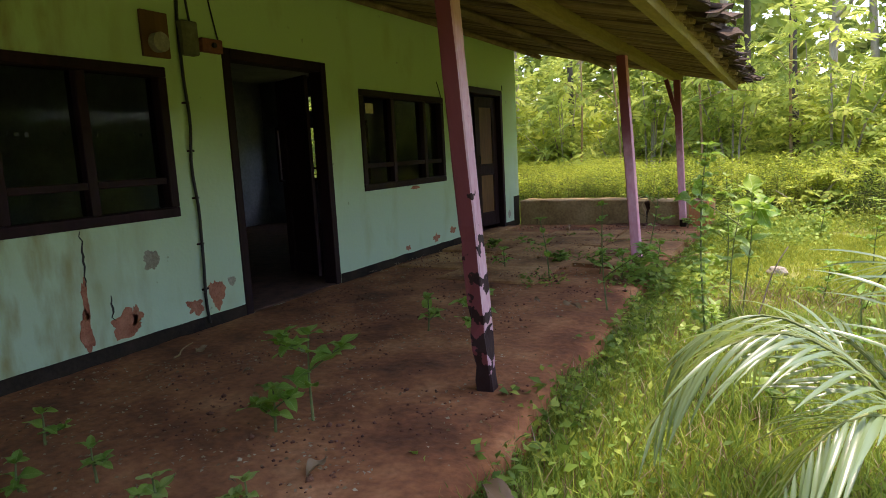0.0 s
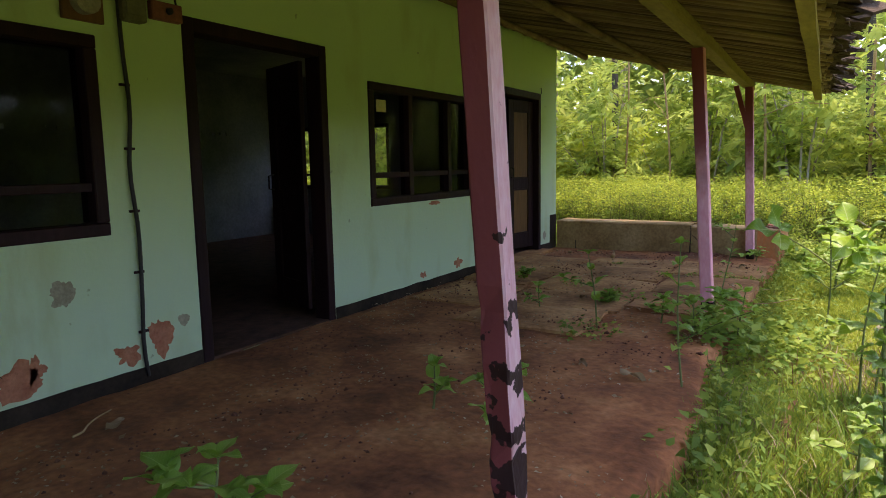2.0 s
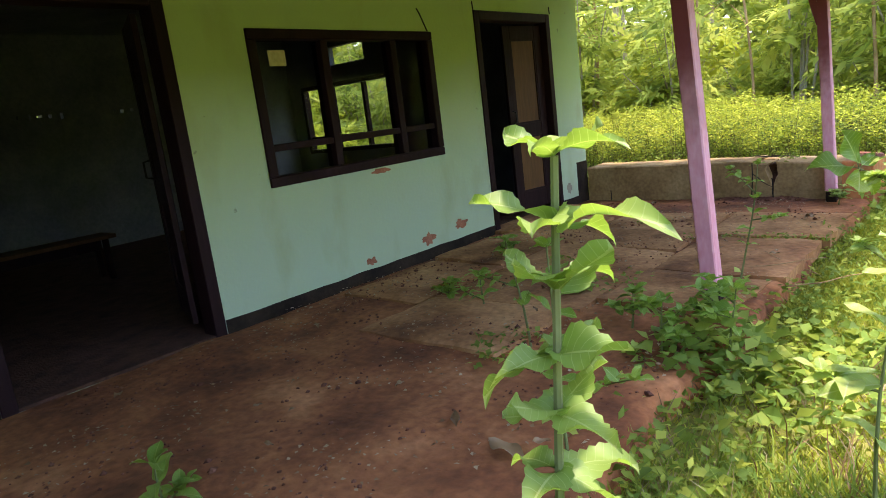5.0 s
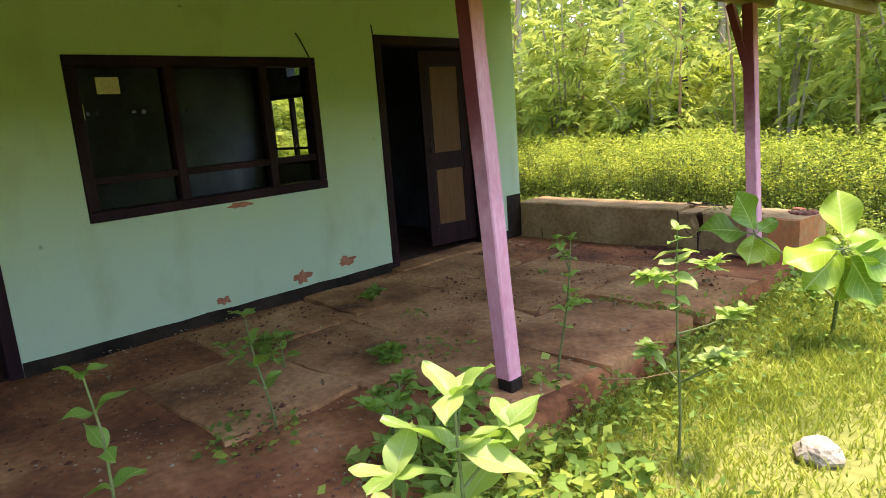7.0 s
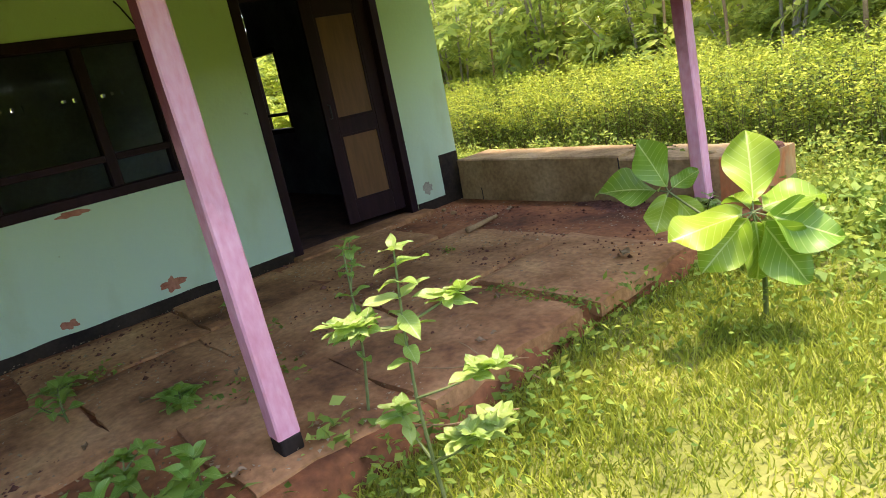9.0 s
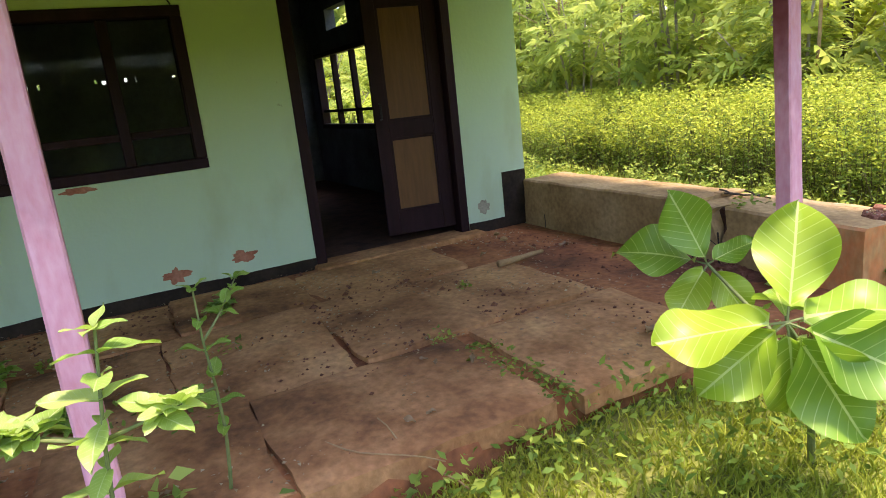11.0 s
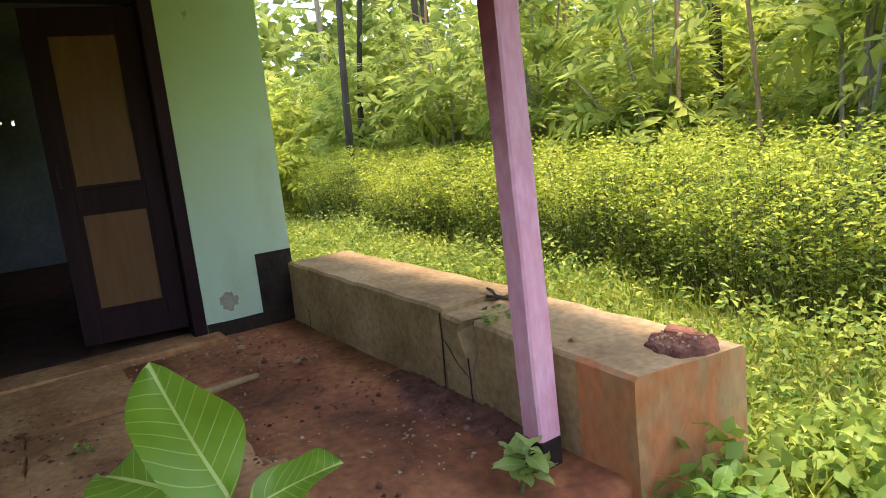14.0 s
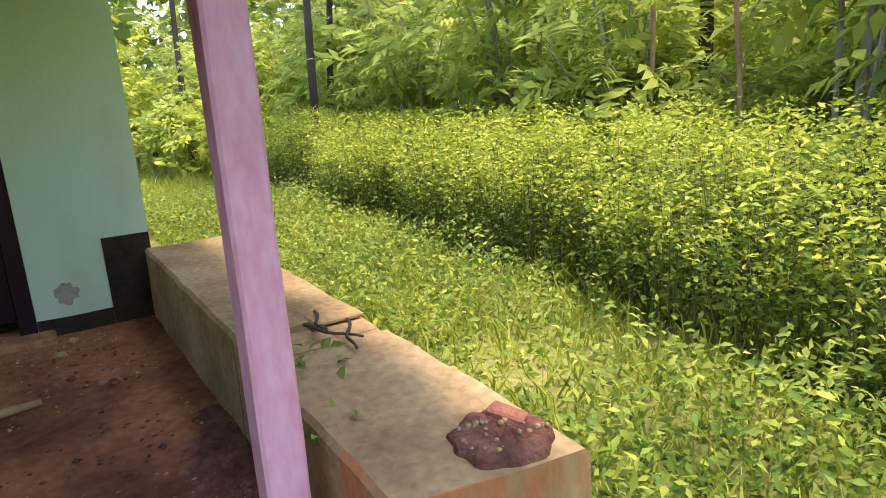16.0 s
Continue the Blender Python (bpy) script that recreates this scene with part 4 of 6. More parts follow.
def leaf_mesh(name, half, peak, droop, fold, wave, mat, seed, ny=10, nx=3, jag=0.0):
    """A leaf one metre long along y, to be scaled: outline widest at peak, folded on its midrib, drooping and wavy."""
    bm = bmesh.new()
    p = math.log(0.5) / math.log(peak)
    rows = []
    for j in range(ny + 1):
        y = j / ny
        w = half * math.sin(math.pi * min(1, max(0, y)) ** p) ** 0.75 * (1 - jag * (j % 2)) if 0 < j < ny else 0.004
        row = []
        for i in range(-nx, nx + 1):
            u = i / nx
            z = -droop * y * y + fold * abs(u) * w + wave * half * abs(u) * math.sin(7 * y + seed + (1.5 if u > 0 else 0))
            row.append(bm.verts.new((u * w, y, z)))
        rows.append(row)
    for a, b in zip(rows, rows[1:]):
        for i in range(2 * nx):
            bm.faces.new((a[i], a[i + 1], b[i + 1], b[i]))
    me = bpy.data.meshes.new(name)
    bm.normal_update()
    bm.to_mesh(me)
    bm.free()
    me.materials.append(mat)
    me.shade_smooth()
    return me


GLOSSY = [leaf_mesh("leaf", 0.36, 0.52, 0.10 + 0.09 * k, 0.22, 0.35, V_GLOSSY, k, 16, 4) for k in range(3)]
V_WEED_PALE = veined_leaf("light_veined_leaf", (0.10, 0.20, 0.035), (0.26, 0.36, 0.09), (0.34, 0.42, 0.16), rough=0.5)
WEED_PALE = [leaf_mesh("leaf", 0.28, 0.40, 0.15 + 0.22 * k, 0.35, 0.5, V_WEED_PALE, k + 25, 18, 3, 0.14) for k in range(3)]
PALE = [leaf_mesh("leaf", 0.27, 0.45, 0.12 + 0.15 * k, 0.3, 0.25, V_PALE, k + 5) for k in range(3)]
WEED = [leaf_mesh("leaf", 0.30, 0.42, 0.1 + 0.15 * k, 0.25, 0.25, V_WEED, k + 9) for k in range(3)]


def leaf_at(plant, mesh, base, tip, up=(0, 0, 1), roll=0.0):
    """One leaf as a part of its plant, from base to tip in the plant's own space."""
    b, t = Vector(base), Vector(tip)
    d = t - b
    L = d.length
    d.normalize()
    s = d.cross(Vector(up))
    if s.length < 0.05:
        s = d.cross(Vector((1, 0, 0)))
    s.normalize()
    nrm = s.cross(d)
    m = Matrix((s, d, nrm)).transposed().to_4x4()
    ob = new("leaf", mesh)
    ob.parent = plant
    ob.matrix_basis = Matrix.Translation(b) @ m @ pose(0, 0, 0, 0, roll, 0) @ Matrix.Scale(L, 4)
    return ob


def sapling():
    """The big-leaved sapling beside the porch: two whorls of glossy leaves on bent stems."""
    bx, by = 3.62, 5.16
    g = ground_height(bx, by)
    p = empty("broadleaf_sapling", bx, by, g)
    o = Vector((bx, by, g))

    def at(*v):
        return Vector(v) - o

    hub, sub = at(3.73, 4.84, 0.40), at(3.08, 5.27, 0.36)
    part("stem", tube([(0, 0, -0.02), at(3.66, 5.08, 0.05), at(3.71, 4.94, 0.25), hub], [0.014, 0.012, 0.010, 0.008], 8), M_STEM, p)
    part("branch", tube([at(3.64, 5.12, 0.0), at(3.38, 5.24, 0.18), sub], [0.010, 0.008, 0.006], 8), M_STEM, p)
    side = (0.45, -0.75, 0.5)
    for k, (b, t, up, roll) in enumerate([
            (hub, at(3.50, 4.52, 0.37), (0.4, -0.3, 1), 6), (hub, at(3.68, 4.97, 0.75), (0.75, -0.6, 0.2), -8), (hub, at(3.90, 5.18, 0.46), (0.3, -0.4, 1), -8),
            (hub, at(4.02, 5.07, 0.24), (0.5, -0.5, 0.7), 6), (hub, at(3.61, 4.59, 0.20), (0.5, -0.6, 0.5), 4), (hub, at(3.77, 4.86, 0.06), (0.7, -0.7, 0.2), -12),
            (hub, at(3.55, 5.05, 0.42), (0.2, -0.3, 1), 10),
            (sub, at(3.02, 5.14, 0.68), (0.7, -0.6, 0.3), 5), (sub, at(2.80, 5.03, 0.47), (0.4, -0.4, 0.9), 0), (sub, at(3.12, 5.03, 0.20), (0.5, -0.6, 0.6), 12),
            (sub, at(3.17, 5.44, 0.46), (0.4, -0.5, 0.8), -10), (sub, at(3.22, 5.36, 0.14), (0.6, -0.6, 0.4), 0), (hub, at(3.92, 4.95, 0.05), (0.7, -0.6, 0.4), 0)]):
        st = b + (t - b) * 0.13
        part("leaf_stalk", tube([b, st], 0.004, 6), M_STEM, p)
        leaf_at(p, GLOSSY[k % 3], st, t, up, roll)
    tagged(p, "sapling with large glossy bright green leaves", "plant")


sapling()


def herb(name, x, y, z, h, leaf_len, meshes, seed, label, nodes=5, lean=(0, 0), branches=0, bare=0.25, whorl=2, reach=(0.3, 0.55)):
    """An upright weed: a bent stem with leaves in turning pairs, larger low down, and side shoots."""
    rnd = random.Random(seed)
    p = empty(name, x, y, z)

    def shoot(b0, b1, rad, n, size):
        pts = []
        for i in range(6):
            f = i / 5
            q = b0.lerp(b1, f) + Vector((math.sin(f * 3 + seed) * 0.05, math.cos(f * 4 + seed) * 0.05, 0)) * (b1 - b0).length * f
            pts.append(q)
        part("stem", tube(pts, [rad * (1 - 0.6 * i / 5) for i in range(6)], 6), M_STEM, p)
        turn = rnd.uniform(0, 360)
        for i in range(n):
            f = bare + (1 - bare) * (i + 1) / n
            q = pts[min(5, int(f * 5))].lerp(pts[min(5, int(f * 5) + 1)], f * 5 % 1 if f < 1 else 0)
            for s in range(whorl if i < n - 1 else 4):
                a = radians(turn + i * 90 + s * (360 / whorl if i < n - 1 else 90) + rnd.uniform(-25, 25))
                tilt = radians(rnd.uniform(-5, 45) if i < n - 1 else rnd.uniform(15, 50))
                L = size * rnd.uniform(0.7, 1.15) * (0.75 if i == n - 1 else 1.0)
                t = q + Vector((math.cos(a) * math.cos(tilt), math.sin(a) * math.cos(tilt), math.sin(tilt))) * L
                leaf_at(p, meshes[rnd.randrange(3)], q, t, (0, 0, 1), rnd.uniform(-20, 20))
        return pts

    main = shoot(Vector((0, 0, -0.03)), Vector((lean[0], lean[1], h)), 0.008, nodes, leaf_len)
    for k in range(branches):
        a = radians(rnd.uniform(0, 360))
        b0 = main[rnd.randrange(2, 5)]
        r = h * rnd.uniform(*reach)
        shoot(b0, b0 + Vector((math.cos(a) * r, math.sin(a) * r, r * rnd.uniform(0.1, 0.8))), 0.005, max(3, nodes - 1), leaf_len * 0.85)
    return tagged(p, label, "plant", group="weeds round the porch")


PF = FLOOR + 0.0
herb("tall_weed", 3.715, -0.45, LAWN, 1.40, 0.072, WEED_PALE, 3, "tall pale green weed with pointed leaves", 21, (-0.005, 0.01), 0, bare=0.2, whorl=4)
herb("tall_weed", 2.86, 0.96, PF - 0.1, 0.92, 0.10, WEED, 4, "slender green seedling at the porch edge", 6, (-0.08, 0.03), 1)
herb("pale_weed", 3.78, 1.42, LAWN, 1.02, 0.17, PALE, 6, "pale broad-leaved weed growing in the grass", 5, (0.03, 0.02), 1, bare=0.40, whorl=2, reach=(0.12, 0.2))
herb("pale_weed", 3.70, 1.24, LAWN, 0.86, 0.16, PALE, 16, "pale broad-leaved weed growing in the grass", 4, (0.05, 0.02), 1, whorl=2, reach=(0.12, 0.2))
herb("vine_weed", 3.54, 3.06, LAWN, 1.06, 0.10, PALE, 8, "leggy weed with small pale leaves by the post", 8, (0.05, -0.04), 8, bare=0.66, reach=(0.10, 0.26))
herb("vine_weed", 2.72, 3.30, PF - 0.05, 0.82, 0.08, WEED, 12, "thin climbing weed beside the pink post", 6, (0.1, 0.05), 2, bare=0.3)
herb("green_seedling", 2.05, 1.95, PF, 0.60, 0.11, WEED, 13, "dark green seedling rooted in the floor cracks", 4, (-0.05, -0.05), 1)
herb("green_seedling", 1.40, 2.40, PF, 0.22, 0.10, WEED, 14, "dark green seedling rooted in the floor cracks", 3, (0, 0), 1)
herb("broad_weed", 2.00, -1.60, PF, 0.42, 0.15, WEED, 15, "broad-leaved dark weed on the dirt floor", 4, (-0.03, 0.05), 3)
herb("broad_weed", 1.92, -1.78, PF, 0.22, 0.13, WEED, 17, "low broad-leaved weed on the dirt floor", 3, (0, 0), 2)
herb("broad_weed", 2.30, -0.25, PF, 0.36, 0.12, WEED, 18, "low broad-leaved weed behind the pink post", 3, (0.02, 0.05), 2)
herb("broad_weed", 1.76, 0.02, PF, 0.24, 0.12, WEED, 19, "low broad-leaved weed on the dirt floor", 3, (0.02, 0), 1)
for k, (x, y, hh) in enumerate([(2.42, 2.40, 0.2), (2.70, 2.12, 0.26), (1.06, 2.43, 0.14), (2.78, 2.55, 0.26), (3.0, 2.2, 0.34), (1.87, 2.80, 0.14), (0.72, 3.62, 0.12)]):
    herb("broad_weed", x, y, PF, hh, 0.12, WEED, 70 + k, "low broad-leaved weed rooted in the porch floor", 3, (0.02, 0.02), 3)
for k, (x, y) in enumerate([(2.30, -2.36), (1.98, -2.50), (1.55, -2.45), (1.30, -2.62), (2.05, -2.62), (0.95, -2.3)]):
    herb("low_weed", x, y, PF, 0.12 + 0.02 * (k % 3), 0.09, PALE if k < 2 else WEED, 30 + k, "low leafy weed on the dirt floor", 2, (0, 0), 1)
for k, (x, y, h) in enumerate([(4.35, 2.2, 0.35), (4.0, -0.6, 0.45), (4.45, 0.4, 0.5), (3.65, 0.2, 0.4), (4.9, 4.1, 0.5), (5.2, 5.6, 0.7), (4.5, 6.4, 0.5), (3.5, 6.15, 0.22), (3.28, 6.55, 0.25), (3.6, 5.9, 0.3), (3.35, 5.65, 0.25), (2.78, 6.2, 0.16), (4.9, 0.8, 0.6), (5.4, 2.8, 0.8), (5.6, 4.7, 0.9)]):
    herb("leafy_weed", x, y, ground_height(x, y) if x > 3 else PF, h, 0.10, PALE if k % 2 else WEED, 50 + k, "leafy green weed among the grass", 4, (0.04, 0.02), 3)


PALM_LEAF = [leaf_mesh("leaflet", 0.030, 0.38, 0.25 + 0.15 * k, 0.5, 0.1, L_PALM, k, 8, 1) for k in range(3)]


def palm():
    """A young palm: arching fronds with long ribbed leaflets that hang over the grass."""
    bx, by = 4.60, -1.70
    g = ground_height(bx, by)
    p = empty("young_palm", bx, by, g)
    rnd = random.Random(9)
    part("stump", tube([(0, 0, -0.05), (0.02, 0.0, 0.12), (0.03, 0.01, 0.3)], [0.07, 0.06, 0.035], 10), M_STEM, p)
    for az, reach, rise, drop in ((165, 0.95, 0.95, 0.35), (192, 0.95, 1.05, 0.5), (140, 0.9, 0.85, 0.35), (215, 0.7, 0.75, 0.4), (75, 0.7, 1.25, 0.2), (110, 0.75, 1.1, 0.3), (20, 0.9, 1.1, 0.5)):
        a = radians(az)
        pts = []
        for i in range(13):
            f = i / 12
            pts.append(Vector((math.cos(a) * reach * f, math.sin(a) * reach * f, 0.22 + rise * math.sin(f * 2.0) * 0.8 - drop * f * f)))
        fr = part("frond", tube(pts, [0.011 * (1 - 0.8 * i / 12) for i in range(13)], 6), M_STEM, p)
        for i in range(20):
            f = 0.25 + 0.75 * i / 20
            q = pts[min(11, int(f * 12))].lerp(pts[min(12, int(f * 12) + 1)], f * 12 % 1)
            along = (pts[min(12, int(f * 12) + 1)] - pts[max(0, int(f * 12) - 1)]).normalized()
            side = along.cross(Vector((0, 0, 1))).normalized()
            for s in (-1, 1):
                d = (along * 0.8 + side * s * 0.7 + Vector((0, 0, rnd.uniform(-0.5, 0.0)))).normalized()
                ob = leaf_at(fr, PALM_LEAF[rnd.randrange(3)], q, q + d * rnd.uniform(0.26, 0.44) * (1.15 - 0.5 * f), Vector((0, 0, 1)) + side * s * 0.3)
                ob.name = "leaflet"
    tagged(p, "young palm with arching shiny grey-green fronds", "palm")


palm()


# ---- grass and ground cover ----
def gh(x, y):
    return np.array([ground_height(a, b) for a, b in zip(x, y)])


def lawn(name, n, x0, x1, y0, y1, hmin, hmax, w, mat, keep, label):
    x = RNG.uniform(x0, x1, n)
    y = RNG.uniform(y0, y1, n)
    k = np.array([keep(a, b) for a, b in zip(x, y)]) > RNG.uniform(0, 1, n)
    x, y = x[k], y[k]
    base = np.stack([x, y, gh(x, y) - 0.01], 1)
    d = rand_dirs(len(x), 0.5, 1.0)
    d[:, 2] += 0.5
    h = RNG.uniform(hmin, hmax, len(x))
    tagged(blades(name, base, d, rand_dirs(len(x), -0.2, 0.2), h, w, mat), label, "grass", kind="stuff")


def off_porch(x, y):
    e = porch_edge(y)
    if x < e - 0.02 and y < 6.5:
        return 0.0
    if 6.4 < y < 7.0 and x < 3.08:
        return 0.0
    if x < 0.1 and y < 6.6:
        return 0.0
    return 1.0


def patchy(x, y):
    return off_porch(x, y) * min(1, max(0.15, 0.75 + 1.1 * noise.noise(Vector((x * 1.1, y * 1.1, 5)))))


lawn("grass", 135000, 2.8, 6.0, -1.5, 6.5, 0.03, 0.11, 0.008, L_GRASS, patchy, "bright yellow-green short grass of the yard")
lawn("grass_near", 42000, 2.8, 5.0, -3.6, 1.5, 0.05, 0.24, 0.008, L_WEED, patchy, "rough grass with dry stalks at the yard edge")
lawn("grass_far", 46000, -14.0, 9.0, 6.4, 10.5, 0.08, 0.28, 0.012, L_GRASS, patchy, "bright grass strip before the hedge")
lawn("dry_grass", 9000, 2.8, 5.2, -3.6, 2.5, 0.08, 0.25, 0.006, L_DRY, patchy, "dry straw stalks among the grass")


def ground_cover(name, n, x0, x1, y0, y1, hmax, size, mat, keep, label, slim=0.42):
    x = RNG.uniform(x0, x1, n)
    y = RNG.uniform(y0, y1, n)
    k = np.array([keep(a, b) for a, b in zip(x, y)]) > RNG.uniform(0, 1, n)
    x, y = x[k], y[k]
    base = np.stack([x, y, gh(x, y) + RNG.uniform(0.0, 1.0, len(x)) ** 1.5 * hmax * np.array([max(0.25, 0.9 + 1.3 * noise.noise(Vector((a * 2.6, b * 2.6, 4)))) for a, b in zip(x, y)])], 1)
    d = rand_dirs(len(x), -0.4, 0.9)
    up = rand_dirs(len(x), 0.1, 1.0)
    s = RNG.uniform(0.6, 1.3, len(x)) * size
    tagged(leaves(name, base, d, up, s, s * slim, mat), label, "weeds", kind="stuff")


def weedy(x, y):
    e = porch_edge(y)
    strip = math.exp(-((x - e - 0.25) / 0.35) ** 2)
    return off_porch(x, y) * min(1, max(0.0, 0.9 * strip + 0.55 * max(0, noise.noise(Vector((x * 0.9, y * 0.9, 11))) + 0.15) * 2))


def ivy_area(x, y):
    return off_porch(x, y) * min(1, max(0.25, 0.65 + 1.2 * noise.noise(Vector((x * 0.8, y * 0.8, 2)))))


ground_cover("weeds", 36000, 2.8, 6.2, -4.0, 6.4, 0.22, 0.045, L_WEED, weedy, "low leafy weeds covering the yard edge")
ground_cover("weeds_far", 34000, -5, 7.0, 6.9, 9.3, 0.30, 0.055, L_HEDGE, ivy_area, "low leafy green weeds before the hedge")
ground_cover("young_weeds_far", 26000, -5, 7.0, 6.9, 9.3, 0.34, 0.05, L_BUSH, ivy_area, "light green low weeds before the hedge")
ground_cover("creeper", 5000, 3.05, 4.6, 5.5, 7.6, 0.2, 0.075, L_PALE, ivy_area, "round-leaved creeper beside the low wall", 0.75)


def clump(x, y, z, r, h, n, size, mat, label, name="weed_clump"):
    a = RNG.uniform(0, 2 * np.pi, n)
    q = np.sqrt(RNG.uniform(0, 1, n)) * r
    base = np.stack([x + np.cos(a) * q, y + np.sin(a) * q, z + RNG.uniform(0, 1, n) * h * (1 - 0.6 * q / r)], 1)
    s = RNG.uniform(0.6, 1.3, n) * size
    d = rand_dirs(n, -0.2, 0.7)
    tagged(leaves(name, base, d, rand_dirs(n, 0.6, 1.0), s, s * 0.62, mat), label, "weeds", kind="stuff")


for x, y, r, h, n, s in ((2.72, 1.75, 0.28, 0.14, 150, 0.06), (2.85, 2.15, 0.3, 0.2, 240, 0.07), (2.80, 1.2, 0.25, 0.14, 130, 0.06), (2.45, 2.62, 0.3, 0.12, 150, 0.06), (2.95, 3.35, 0.28, 0.16, 180, 0.055), (2.55, 3.3, 0.2, 0.08, 70, 0.045), (3.3, 2.0, 0.35, 0.24, 320, 0.08), (3.05, 0.75, 0.28, 0.2, 180, 0.065), (2.85, -0.5, 0.25, 0.14, 120, 0.06), (3.1, -1.6, 0.35, 0.2, 240, 0.065), (2.6, -1.75, 0.3, 0.12, 130, 0.055), (2.5, -2.3, 0.3, 0.14, 130, 0.06), (3.14, 2.40, 0.36, 0.26, 420, 0.08), (3.36, 2.62, 0.3, 0.2, 300, 0.075), (2.95, 2.75, 0.22, 0.16, 160, 0.06), (2.62, 2.25, 0.25, 0.12, 120, 0.06), (3.1, 1.3, 0.25, 0.2, 160, 0.07), (3.05, 0.3, 0.3, 0.2, 180, 0.07), (3.0, -0.9, 0.3, 0.22, 200, 0.07), (3.2, 3.9, 0.25, 0.15, 120, 0.06)):
    clump(x, y, FLOOR - 0.1, r, h, int(n * 0.5), s, L_WEED, "dense clump of leafy green weeds")
for x, y, r, h, n, s in ((1.96, 3.15, 0.28, 0.10, 110, 0.045), (2.01, 1.83, 0.25, 0.14, 110, 0.05), (2.02, 4.52, 0.10, 0.07, 60, 0.03), (2.35, 4.58, 0.16, 0.07, 110, 0.03), (2.62, 4.60, 0.17, 0.06, 120, 0.03), (2.85, 4.62, 0.12, 0.06, 80, 0.03), (1.35, 5.05, 0.06, 0.08, 30, 0.03), (0.85, 2.7, 0.10, 0.10, 40, 0.04), (1.3, 3.55, 0.12, 0.07, 50, 0.035)):
    clump(x, y, FLOOR + 0.005, r, h, n, s, L_WEED, "small moss-green weeds growing in floor joints")
for x, y, r, h, n, s in ((2.84, 2.46, 0.20, 0.26, 70, 0.10), (2.98, 2.20, 0.22, 0.26, 80, 0.10), (2.74, 2.02, 0.16, 0.2, 40, 0.09), (2.76, 3.10, 0.14, 0.2, 36, 0.07)):
    clump(x, y, FLOOR - 0.02, r, h, n, s, L_PALE, "bushy low weed with light green leaves")
clump(2.30, 6.60, 0.28, 0.12, 0.10, 26, 0.05, L_WEED, "creeper leaves rooted on the low wall", "creeper_sprig")
clump(2.62, 6.56, 0.22, 0.10, 0.10, 24, 0.05, L_WEED, "creeper leaves rooted on the low wall", "creeper_sprig")


# ---- hedge ----
def hedge_front(x):
    return 9.0 - 0.05 * x - 0.17 * max(0.0, x - 1.0) + 0.25 * noise.noise(Vector((x * 0.8, 3, 0)))


def hedge_top(x, y):
    return 1.10 + 0.03 * max(0.0, -2.5 - x) + 0.15 * noise.noise(Vector((x * 0.9, y * 0.9, 7))) + 0.08 * noise.noise(Vector((x * 3.5, y * 3.5, 1)))


